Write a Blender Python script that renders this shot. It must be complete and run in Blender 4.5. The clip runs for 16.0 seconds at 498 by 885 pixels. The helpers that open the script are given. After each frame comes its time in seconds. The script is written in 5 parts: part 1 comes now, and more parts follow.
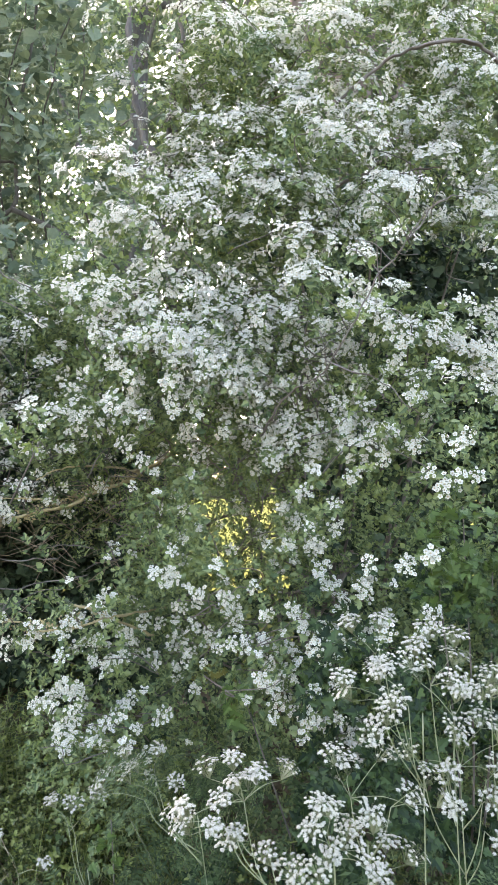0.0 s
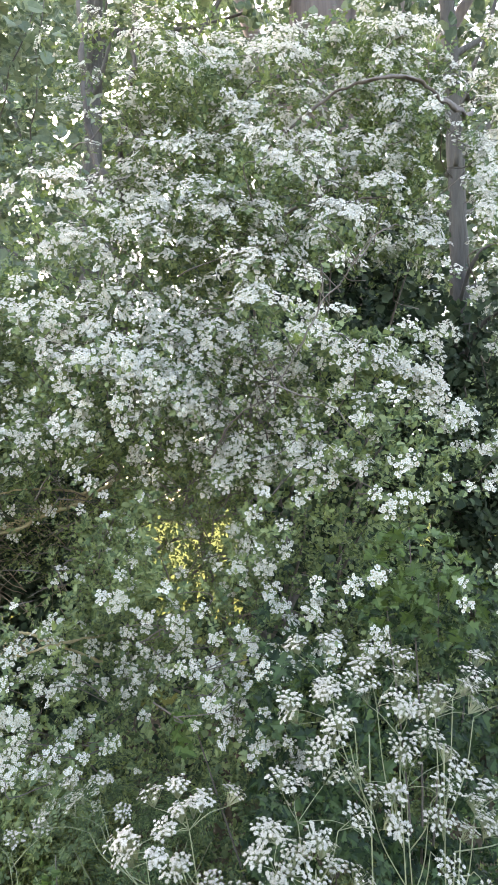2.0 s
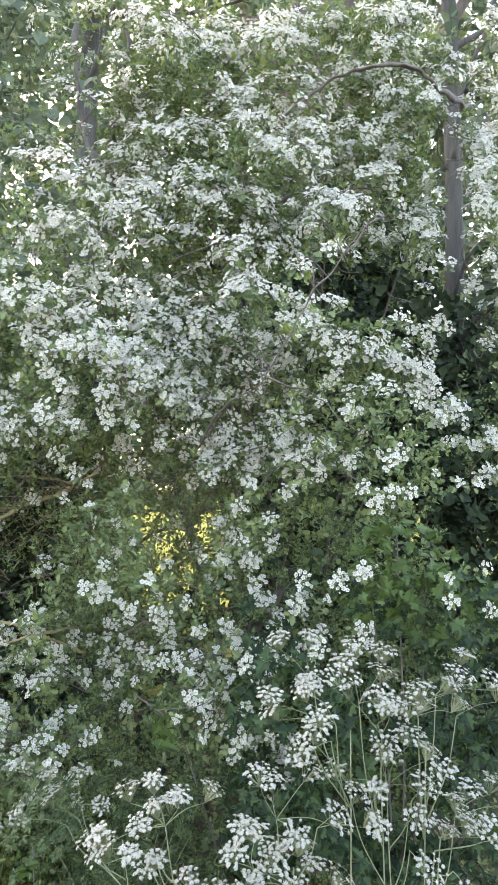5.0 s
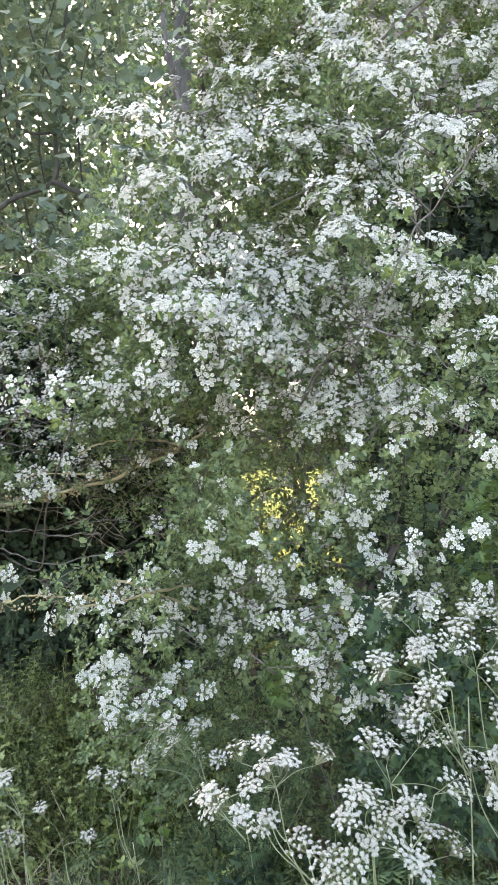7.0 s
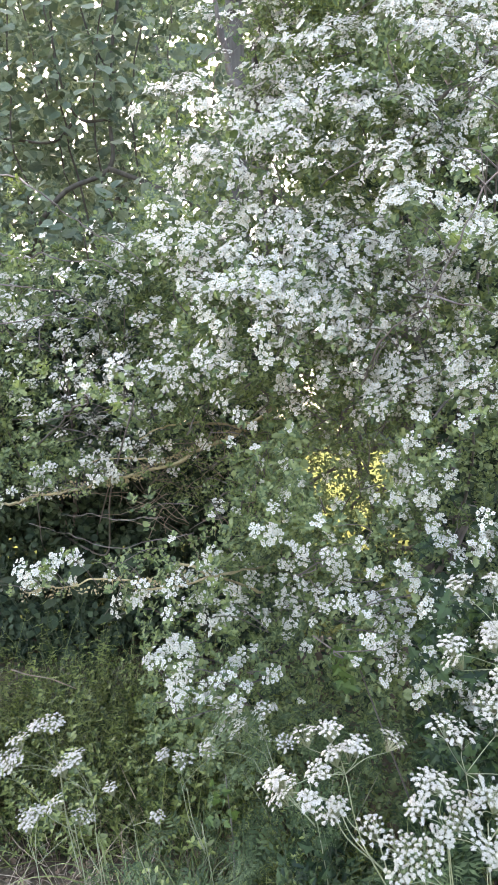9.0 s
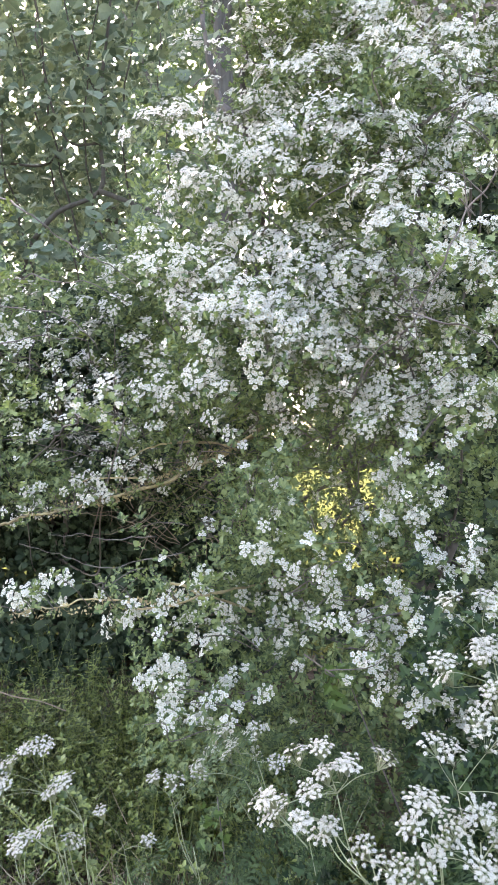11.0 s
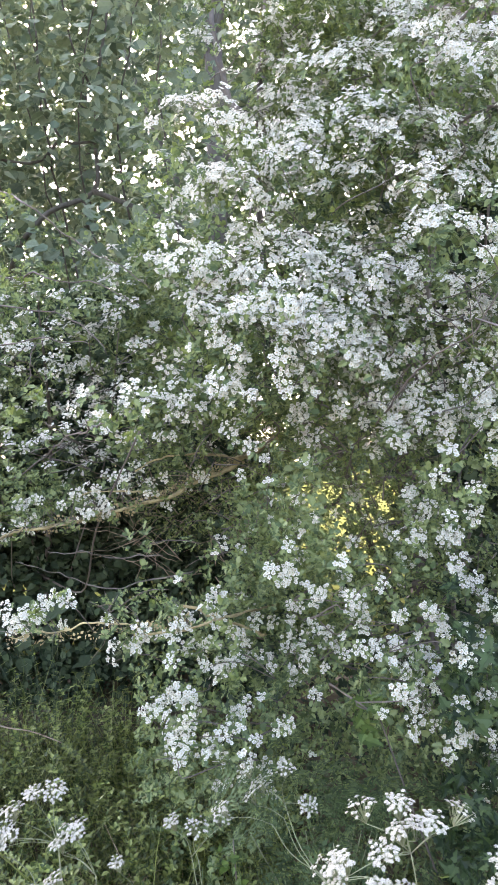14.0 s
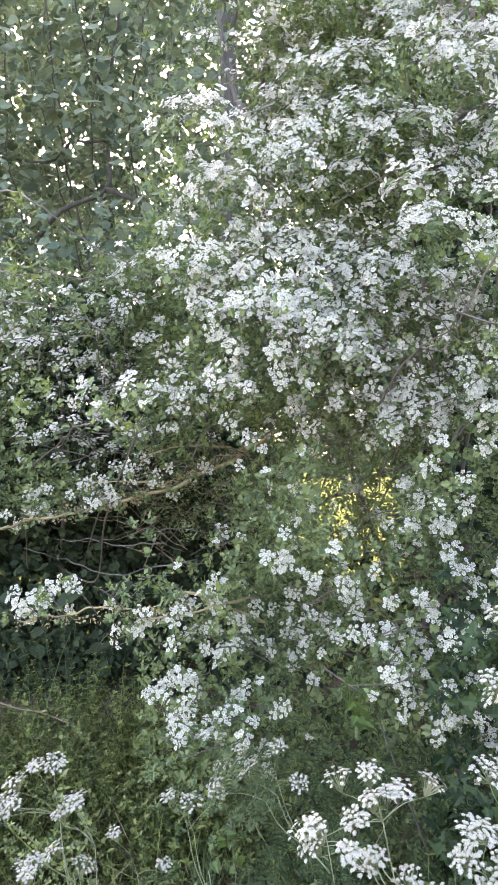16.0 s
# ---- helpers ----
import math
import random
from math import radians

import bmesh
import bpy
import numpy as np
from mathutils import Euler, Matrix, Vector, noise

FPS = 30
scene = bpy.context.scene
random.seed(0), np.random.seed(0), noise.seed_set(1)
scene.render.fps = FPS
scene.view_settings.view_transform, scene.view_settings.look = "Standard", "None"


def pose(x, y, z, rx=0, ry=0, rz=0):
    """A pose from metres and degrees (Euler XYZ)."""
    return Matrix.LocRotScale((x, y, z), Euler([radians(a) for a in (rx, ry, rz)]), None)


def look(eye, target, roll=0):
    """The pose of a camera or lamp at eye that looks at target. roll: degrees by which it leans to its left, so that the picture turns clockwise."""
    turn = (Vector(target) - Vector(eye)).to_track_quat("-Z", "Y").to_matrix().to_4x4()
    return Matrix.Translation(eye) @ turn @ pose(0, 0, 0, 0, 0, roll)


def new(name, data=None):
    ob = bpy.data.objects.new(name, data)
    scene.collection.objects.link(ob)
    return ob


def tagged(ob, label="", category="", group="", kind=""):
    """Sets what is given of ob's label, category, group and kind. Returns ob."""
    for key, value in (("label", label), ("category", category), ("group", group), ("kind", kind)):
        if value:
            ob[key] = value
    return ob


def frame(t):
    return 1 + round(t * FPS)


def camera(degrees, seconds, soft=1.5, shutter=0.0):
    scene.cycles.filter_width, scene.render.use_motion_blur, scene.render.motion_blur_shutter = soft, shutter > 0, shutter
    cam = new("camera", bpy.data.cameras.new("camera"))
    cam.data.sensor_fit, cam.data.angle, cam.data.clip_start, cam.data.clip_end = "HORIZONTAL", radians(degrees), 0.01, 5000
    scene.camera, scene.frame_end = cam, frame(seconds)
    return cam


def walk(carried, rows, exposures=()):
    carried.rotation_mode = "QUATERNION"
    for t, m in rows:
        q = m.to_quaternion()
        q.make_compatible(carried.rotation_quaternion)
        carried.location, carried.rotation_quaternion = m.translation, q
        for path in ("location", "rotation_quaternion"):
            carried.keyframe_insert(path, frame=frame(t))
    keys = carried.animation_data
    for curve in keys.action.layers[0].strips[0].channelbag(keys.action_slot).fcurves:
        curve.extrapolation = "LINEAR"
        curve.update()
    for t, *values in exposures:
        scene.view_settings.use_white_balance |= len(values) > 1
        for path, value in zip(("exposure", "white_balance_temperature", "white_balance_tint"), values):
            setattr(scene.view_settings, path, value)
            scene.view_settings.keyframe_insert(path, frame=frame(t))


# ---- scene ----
cam = camera(40.0, 16.0, soft=1.4)
PATH = [
    (0, (-0.053, -0.228, 1.421), (0.002, 1.769, 1.528), -0.1),
    (0.5, (-0.051, -0.235, 1.425), (0.043, 1.759, 1.537), -0.5),
    (1, (-0.047, -0.224, 1.419), (0.066, 1.768, 1.549), -0.7),
    (1.5, (-0.04, -0.224, 1.42), (0.101, 1.765, 1.573), -0.7),
    (2, (-0.036, -0.233, 1.421), (0.147, 1.752, 1.592), -0.4),
    (2.5, (-0.027, -0.224, 1.42), (0.179, 1.757, 1.606), -0.6),
    (3, (-0.023, -0.222, 1.42), (0.186, 1.758, 1.607), -0.5),
    (5.5, (-0.021, -0.202, 1.421), (0.165, 1.784, 1.564), 1.3),
    (6, (-0.029, -0.195, 1.42), (0.089, 1.797, 1.561), 1.1),
    (6.5, (-0.034, -0.185, 1.415), (-0.018, 1.812, 1.512), -0.1),
    (7, (0.005, -0.16, 1.429), (-0.118, 1.837, 1.446), -1.2),
    (7.5, (0.013, -0.166, 1.421), (-0.261, 1.813, 1.338), -2.0),
    (8, (-0.002, -0.162, 1.424), (-0.354, 1.803, 1.312), -2.6),
    (8.5, (-0.012, -0.134, 1.404), (-0.363, 1.834, 1.349), -2.7),
    (9, (0.003, -0.125, 1.418), (-0.3, 1.852, 1.397), -2.4),
    (11.5, (0.009, -0.134, 1.417), (-0.252, 1.848, 1.459), -2.9),
    (12, (0.011, -0.134, 1.419), (-0.216, 1.853, 1.467), -2.8),
    (12.5, (-0.033, -0.104, 1.431), (-0.24, 1.885, 1.481), -2.4),
    (13, (-0.098, -0.061, 1.434), (-0.284, 1.929, 1.495), -2.0),
    (13.5, (-0.145, -0.033, 1.422), (-0.324, 1.958, 1.49), -1.9),
    (14, (-0.146, -0.033, 1.428), (-0.325, 1.958, 1.492), -2.0),
    (14.5, (-0.124, -0.051, 1.423), (-0.342, 1.936, 1.473), -1.9),
    (15, (-0.105, -0.067, 1.408), (-0.341, 1.918, 1.453), -1.8),
    (15.5, (-0.098, -0.08, 1.419), (-0.335, 1.905, 1.464), -2.0),
    (16, (-0.085, -0.078, 1.412), (-0.324, 1.907, 1.466), -1.8),
]
EXPOSURES = [(0.0, 3.95, 7700, 25), (1.5, 3.94, 7700, 25), (2.5, 3.81, 7700, 23), (3.0, 3.79, 7700, 22), (5.5, 3.90, 7700, 24), (6.5, 3.95, 7650, 25), (8.0, 4.03, 7550, 28), (9.0, 4.05, 7550, 29), (16.0, 4.07, 7500, 31)]
walk(cam, [(t, look(eye, target, roll)) for t, eye, target, roll in PATH], EXPOSURES)

# ---- world, sun ----
world = bpy.data.worlds.new("sky_world")
scene.world = world
world.use_nodes = True
SUN_EL, SUN_AZ = radians(42), radians(-28)          # behind the hedge, a little to the west of straight ahead
sky = world.node_tree.nodes.new("ShaderNodeTexSky")
sky.sky_type = "NISHITA"
sky.sun_disc = False
sky.sun_elevation, sky.sun_rotation = SUN_EL, SUN_AZ
sky.air_density, sky.dust_density, sky.ozone_density = 1.0, 2.5, 1.0
world.node_tree.links.new(sky.outputs[0], world.node_tree.nodes["Background"].inputs[0])
world.node_tree.nodes["Background"].inputs[1].default_value = 0.15
sun = new("sun", bpy.data.lights.new("sun", "SUN"))
sun.data.energy, sun.data.angle, sun.data.color = 1.4, radians(3), (1.0, 0.95, 0.86)
sun_way = Vector((math.sin(SUN_AZ) * math.cos(SUN_EL), math.cos(SUN_AZ) * math.cos(SUN_EL), math.sin(SUN_EL)))
sun.matrix_world = look(sun_way * 30, (0, 0, 0))


# ---- materials ----
def material(name, colour, colour2=None, rough=0.6, scale=30.0, bump=0.0, through_light=0.0, island=0.0, detail=4.0, spec=0.4, stretch=(1, 1, 1), light2=None):
    """A surface of two colours mixed by noise at two scales; through_light is the share of light that passes a leaf."""
    m = bpy.data.materials.new(name)
    m.use_nodes = True
    nt = m.node_tree
    nd, ln = nt.nodes, nt.links
    bsdf = nd["Principled BSDF"]
    bsdf.inputs["Roughness"].default_value = rough
    bsdf.inputs["Specular IOR Level"].default_value = spec
    tc = nd.new("ShaderNodeTexCoord")
    mp = nd.new("ShaderNodeMapping")
    mp.inputs["Scale"].default_value = stretch
    ln.new(tc.outputs["Object"], mp.inputs[0])
    n1 = nd.new("ShaderNodeTexNoise")
    n1.inputs["Scale"].default_value, n1.inputs["Detail"].default_value = scale, detail
    n2 = nd.new("ShaderNodeTexNoise")
    n2.inputs["Scale"].default_value, n2.inputs["Detail"].default_value = scale / 9, 2
    ln.new(mp.outputs[0], n1.inputs[0])
    ln.new(mp.outputs[0], n2.inputs[0])
    mix = nd.new("ShaderNodeMath")
    mix.operation = "MULTIPLY_ADD"
    ln.new(n1.outputs[0], mix.inputs[0])
    mix.inputs[1].default_value = 0.5
    half = nd.new("ShaderNodeMath")
    half.operation = "MULTIPLY"
    half.inputs[1].default_value = 0.5
    ln.new(n2.outputs[0], half.inputs[0])
    ln.new(half.outputs[0], mix.inputs[2])
    fac = mix.outputs[0]
    if island:
        geo = nd.new("ShaderNodeNewGeometry")
        isl = nd.new("ShaderNodeMath")
        isl.operation = "MULTIPLY_ADD"
        sub = nd.new("ShaderNodeMath")
        sub.operation = "SUBTRACT"
        sub.inputs[1].default_value = 0.5
        ln.new(geo.outputs["Random Per Island"], sub.inputs[0])
        ln.new(sub.outputs[0], isl.inputs[0])
        isl.inputs[1].default_value = island
        ln.new(fac, isl.inputs[2])
        fac = isl.outputs[0]
    ramp = nd.new("ShaderNodeValToRGB")
    ramp.color_ramp.elements[0].position, ramp.color_ramp.elements[1].position = 0.25, 0.75
    ramp.color_ramp.elements[0].color = (*colour, 1)
    ramp.color_ramp.elements[1].color = (*(colour2 or colour), 1)
    ln.new(fac, ramp.inputs[0])
    ln.new(ramp.outputs[0], bsdf.inputs["Base Color"])
    if bump:
        b = nd.new("ShaderNodeBump")
        b.inputs["Strength"].default_value, b.inputs["Distance"].default_value = bump, 0.01
        ln.new(n1.outputs[0], b.inputs["Height"])
        ln.new(b.outputs[0], bsdf.inputs["Normal"])
    if through_light:
        tr = nd.new("ShaderNodeBsdfTranslucent")
        if light2:
            tint = nd.new("ShaderNodeMixRGB")
            tint.blend_type = "MULTIPLY"
            tint.inputs[0].default_value = 1.0
            tint.inputs[2].default_value = (*light2, 1)
            ln.new(ramp.outputs[0], tint.inputs[1])
            ln.new(tint.outputs[0], tr.inputs[0])
        else:
            ln.new(ramp.outputs[0], tr.inputs[0])
        ms = nd.new("ShaderNodeMixShader")
        ms.inputs[0].default_value = through_light
        ln.new(bsdf.outputs[0], ms.inputs[1])
        ln.new(tr.outputs[0], ms.inputs[2])
        ln.new(ms.outputs[0], nd["Material Output"].inputs[0])
    return m


LEAF_TINT = (1.1, 1.2, 0.6)
M_PETAL = material("petal_white", (0.368, 0.392, 0.318), (0.478, 0.50, 0.413), 0.55, 200, 0, 0.40, 0.5)
M_UMBEL = material("parsley_petal", (0.215, 0.224, 0.17), (0.32, 0.327, 0.255), 0.6, 200, 0, 0.25, 0.5)
M_ANTHER = material("anther_pinkish", (0.26, 0.215, 0.135), (0.40, 0.335, 0.22), 0.6, 300)
M_LEAF = material("hawthorn_leaf", (0.058, 0.094, 0.044), (0.146, 0.190, 0.086), 0.55, 60, 0.2, 0.33, 1.0, spec=0.14, light2=LEAF_TINT)
M_LEAF_NEW = material("young_leaf", (0.070, 0.105, 0.040), (0.150, 0.192, 0.078), 0.5, 60, 0.2, 0.36, 1.0, spec=0.2, light2=LEAF_TINT)
# Leaf green lowered to stand for the deep shade inside the hedge.
M_SHADED_LEAF = material("shaded_hedge_leaf", (0.020, 0.037, 0.020), (0.050, 0.078, 0.039), 0.7, 40, 0.2, 0.2, 1.0, spec=0.15)
M_HAZEL = material("hazel_leaf", (0.06, 0.092, 0.060), (0.135, 0.172, 0.110), 0.7, 50, 0.3, 0.28, 1.0, spec=0.12, light2=(1.0, 1.05, 0.75))
# Low brush only: maple green darkened so the colour carries the shade there.
M_MAPLE_SHADED = material("shaded_maple_leaf", (0.009, 0.022, 0.009), (0.028, 0.054, 0.018), 0.55, 50, 0.2, 0.22, 1.0, spec=0.15, light2=LEAF_TINT)
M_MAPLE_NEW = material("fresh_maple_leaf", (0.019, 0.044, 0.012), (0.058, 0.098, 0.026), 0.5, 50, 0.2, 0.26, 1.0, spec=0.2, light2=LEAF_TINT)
M_FERN = material("parsley_leaf", (0.028, 0.052, 0.020), (0.075, 0.115, 0.044), 0.65, 50, 0, 0.3, 1.0, spec=0.2)
M_STEM = material("parsley_stem", (0.085, 0.11, 0.055), (0.17, 0.19, 0.10), 0.5, 40, 0.1)
M_TWIG = material("hawthorn_bark", (0.045, 0.041, 0.033), (0.115, 0.104, 0.082), 0.85, 60, 0.6, stretch=(1, 1, 0.4))
M_DEADWOOD = material("dead_wood", (0.07, 0.057, 0.038), (0.19, 0.155, 0.10), 0.9, 60, 0.5)
M_LICHEN = material("lichen_bark", (0.13, 0.115, 0.072), (0.36, 0.31, 0.14), 0.95, 110, 1.0)
M_BARK = material("tree_bark", (0.018, 0.018, 0.013), (0.082, 0.079, 0.060), 0.95, 40, 1.0, stretch=(1, 1, 0.12), detail=8)
M_BARK_BROWN = material("brown_bark", (0.045, 0.037, 0.031), (0.19, 0.16, 0.130), 0.9, 22, 1.0, stretch=(1, 1, 0.12), detail=8)
M_GRASS = material("grass_blade", (0.036, 0.062, 0.017), (0.165, 0.200, 0.066), 0.5, 20, 0, 0.35, 1.0, light2=LEAF_TINT)
M_HERB = material("herb_leaf", (0.034, 0.060, 0.015), (0.160, 0.20, 0.058), 0.5, 30, 0, 0.35, 1.0, light2=LEAF_TINT)
M_LITTER = material("fallen_leaf", (0.055, 0.036, 0.020), (0.16, 0.11, 0.062), 0.8, 40, 0.3, 0.1, 1.0)
M_STRAW = material("dead_straw", (0.14, 0.11, 0.07), (0.34, 0.28, 0.19), 0.8, 30, 0, 0.1, 1.0)
M_GROUND = material("earth_and_leaf_mould", (0.028, 0.023, 0.010), (0.082, 0.065, 0.030), 0.95, 25, 1.0, detail=8)
M_FIELD = material("meadow", (0.038, 0.052, 0.012), (0.11, 0.118, 0.040), 0.95, 1.2, 0.3, detail=8, spec=0.0)

# ---- mesh tools ----
rng = np.random.default_rng(7)


def link_mesh(name, V, loops, starts, mats, mat_index=None, parent=None, label=""):
    me = bpy.data.meshes.new(name)
    me.vertices.add(len(V))
    me.vertices.foreach_set("co", np.ascontiguousarray(V, np.float32).ravel())
    me.loops.add(len(loops))
    me.loops.foreach_set("vertex_index", np.ascontiguousarray(loops, np.int32))
    me.polygons.add(len(starts))
    me.polygons.foreach_set("loop_start", np.ascontiguousarray(starts, np.int32))
    for m in mats:
        me.materials.append(m)
    if mat_index is not None:
        me.polygons.foreach_set("material_index", np.ascontiguousarray(mat_index, np.int32))
    me.update(calc_edges=True)
    ob = new(name, me)
    if parent is not None:
        ob.parent = parent
    if label:
        ob["label"] = label
    return ob


class Shape:
    """A small mesh kept as arrays: points, faces, and the number of each face's material."""

    def __init__(self):
        self.V, self.F, self.M = [], [], []

    def add(self, V, F, m=0, at=None):
        n = len(self.V)
        for v in V:
            self.V.append(tuple(at @ Vector(v)) if at is not None else tuple(v))
        for f in F:
            self.F.append(tuple(i + n for i in f))
            self.M.append(m)
        return self

    def join(self, other, at):
        n = len(self.V)
        self.V += [tuple(at @ Vector(v)) for v in other.V]
        self.F += [tuple(i + n for i in f) for f in other.F]
        self.M += other.M
        return self

    def arrays(self):
        loops = np.array([i for f in self.F for i in f])
        sizes = np.array([len(f) for f in self.F])
        return np.array(self.V, float), loops, sizes, np.array(self.M)

    def ob(self, name, mats, parent=None, label="", smooth=False):
        V, loops, sizes, M = self.arrays()
        o = link_mesh(name, V, loops, np.r_[0, np.cumsum(sizes)[:-1]], mats, M, parent, label)
        if smooth:
            o.data.shade_smooth()
        return o


def scatter(name, shapes, poses, mats, parent=None, label=""):
    """One mesh of many copies: poses is an (n, 4, 4) array, and the shapes take turns at random."""
    packs = [s.arrays() for s in shapes]
    pick = rng.integers(0, len(shapes), len(poses))
    Vs, Ls, Ss, Ms, n = [], [], [], [], 0
    for k, (V, loops, sizes, M) in enumerate(packs):
        P = poses[pick == k]
        if not len(P):
            continue
        W = np.einsum("nij,vj->nvi", P[:, :3, :3], V) + P[:, None, :3, 3]
        Vs.append(W.reshape(-1, 3))
        Ls.append((loops[None] + n + len(V) * np.arange(len(P))[:, None]).ravel())
        Ss.append(np.tile(sizes, len(P)))
        Ms.append(np.tile(M, len(P)))
        n += len(V) * len(P)
    sizes = np.concatenate(Ss)
    ob = link_mesh(name, np.concatenate(Vs), np.concatenate(Ls), np.r_[0, np.cumsum(sizes)[:-1]], mats, np.concatenate(Ms), parent, label)
    ob["kind"] = "stuff"
    return ob


def frames_of(places, normals, sizes, spin=None):
    """Poses whose z lies along the normals, turned by chance about it."""
    n = normals / np.linalg.norm(normals, axis=1, keepdims=True)
    ref = np.where(np.abs(n[:, 2:3]) < 0.9, [[0, 0, 1.0]], [[1.0, 0, 0]])
    x = np.cross(ref, n)
    x /= np.linalg.norm(x, axis=1, keepdims=True)
    y = np.cross(n, x)
    a = rng.uniform(0, 2 * np.pi, len(n)) if spin is None else spin
    c, s = np.cos(a)[:, None], np.sin(a)[:, None]
    x2, y2 = c * x + s * y, c * y - s * x
    P = np.zeros((len(n), 4, 4))
    sz = np.asarray(sizes)[:, None]
    P[:, :3, 0], P[:, :3, 1], P[:, :3, 2], P[:, :3, 3], P[:, 3, 3] = x2 * sz, y2 * sz, n * sz, places, 1
    return P


def smooth_line(points, steps=5):
    """A Catmull-Rom line through the points."""
    p = [Vector(q) for q in points]
    p = [p[0] * 2 - p[1]] + p + [p[-1] * 2 - p[-2]]
    out = []
    for i in range(1, len(p) - 2):
        for k in range(steps):
            t = k / steps
            out.append(0.5 * (2 * p[i] + (p[i + 1] - p[i - 1]) * t + (2 * p[i - 1] - 5 * p[i] + 4 * p[i + 1] - p[i + 2]) * t * t + (3 * p[i] - p[i - 1] - 3 * p[i + 1] + p[i + 2]) * t ** 3))
    return out + [p[-2]]


def tube(shape, points, r0, r1, sides=6, rough=0.0, m=0):
    """A tapered round stem along the points, closed at its ends."""
    V, F, n = [], [], len(points)
    for i, p in enumerate(points):
        d = (points[min(i + 1, n - 1)] - points[max(i - 1, 0)]).normalized()
        u = d.orthogonal().normalized() if i == 0 else (u - d * u.dot(d)).normalized()
        w = d.cross(u)
        r = r0 + (r1 - r0) * i / (n - 1)
        for k in range(sides):
            a = 2 * math.pi * k / sides
            rr = r * (1 + rough * noise.noise(p * 14 + Vector((k * 3.1, 0, 0))))
            V.append(p + (u * math.cos(a) + w * math.sin(a)) * rr)
    for i in range(n - 1):
        for k in range(sides):
            a, b = i * sides + k, i * sides + (k + 1) % sides
            F.append((a, b, b + sides, a + sides))
    F += [tuple(range(sides - 1, -1, -1)), tuple(range((n - 1) * sides, n * sides))]
    return shape.add(V, F, m)


def crooked(points, amount, seed=0.0):
    """Bends a smooth line into the small kinks of a grown branch."""
    n = len(points)
    return [p + noise.noise_vector(p * 9 + Vector((seed, seed, 0))) * amount * min(1, 3 * i / n) + noise.noise_vector(p * 31) * amount * 0.35 for i, p in enumerate(points)]


def empty(name, place, label, category, group=""):
    e = new(name)
    e.location = place
    e.empty_display_size = 0.2
    return tagged(e, label, category, group)


def under(ob, parent):
    """Hang a part under its thing without moving it."""
    ob.parent = parent
    ob.matrix_parent_inverse = Matrix.Translation(parent.location).inverted()
    return ob


# ---- leaf and flower shapes ----
def leaf_lobed(l=0.034, w=0.028, lobes=2):
    """A hawthorn leaf: wedge-shaped base, deep lobes, folded at the midrib."""
    s = Shape()
    if lobes == 2:
        out = [(0, 0), (0.20, 0.22), (0.46, 0.42), (0.22, 0.52), (0.40, 0.76), (0.16, 0.80), (0, 1)]
    else:
        out = [(0, 0), (0.25, 0.14), (0.50, 0.20), (0.30, 0.34), (0.56, 0.62), (0.28, 0.60), (0.26, 0.80), (0, 1)]
    mid = [(0, 0, 0), (0, l * 0.5, -0.003), (0, l, -0.006)]
    for sx in (1, -1):
        edge = [(sx * a * w, b * l, 0.12 * a * w - 0.006 * b * b) for a, b in out[1:-1]]
        V = mid + edge
        k = list(range(3, 3 + len(edge)))
        h = len(k) // 2 + 1
        f1, f2 = [0, *k[:h], 1], [1, *k[h - 1 :], 2]
        s.add(V, [f1[::sx], f2[::sx]])
    return s


def leaf_cut(l=0.026, w=0.022):
    """A small hawthorn leaf with one deep cut a side, creased at the midrib."""
    s = Shape()
    for sx in (1, -1):
        V = [(0, 0, 0), (sx * 0.46 * w, 0.40 * l, 0.06 * w), (sx * 0.18 * w, 0.54 * l, 0), (sx * 0.34 * w, 0.80 * l, 0.02 * w), (0, l, -0.12 * l)]
        s.add(V, [(0, 1, 2, 3, 4)[::sx]])
    return s


def leaf_round(l=0.075, w=0.06):
    """A broad round leaf with a drawn-out tip, creased at the midrib."""
    s = Shape()
    out = [(0.3, 0.02), (0.5, 0.2), (0.54, 0.45), (0.42, 0.7), (0.18, 0.88)]
    mid = [(0, 0.05 * l, 0), (0, l * 0.5, -0.006), (0, l, -0.014)]
    for sx in (1, -1):
        V = mid + [(sx * a * w, b * l, 0.10 * a * w - 0.012 * b * b) for a, b in out]
        s.add(V, [[0, 3, 4, 5, 1][::sx], [1, 5, 6, 7, 2][::sx]])
    s.add([(-0.001, -0.02, 0.002), (0.001, -0.02, 0.002), (0.001, 0.01, 0), (-0.001, 0.01, 0)], [(0, 1, 2, 3)])
    return s


def leaf_maple(l=0.06):
    """A five-lobed leaf with blunt, shallow lobes, creased at the midrib."""
    s = Shape()
    low = [(0.13, 0.0), (0.29, -0.02), (0.33, 0.06), (0.27, 0.17), (0.42, 0.19), (0.51, 0.28), (0.46, 0.40), (0.33, 0.41), (0.23, 0.46)]
    high = [(0.23, 0.46), (0.27, 0.62), (0.24, 0.72), (0.14, 0.76), (0.10, 0.92)]
    mid = [(0, 0.05 * l, 0), (0, 0.5 * l, -0.004), (0, l, -0.012)]
    for sx in (1, -1):
        V = mid + [(sx * a * l, b * l, 0.22 * a * l - 0.01 * b * b - 0.25 * a * a * l) for a, b in low + high[1:]]
        n = 3 + len(low)
        s.add(V, [[0, *range(3, n), 1][::sx], [1, *range(n - 1, len(V)), 2][::sx]])
    s.add([(-0.001, -0.03, -0.002), (0.001, -0.03, -0.002), (0.001, 0.004, 0), (-0.001, 0.004, 0)], [(0, 1, 2, 3)])
    return s


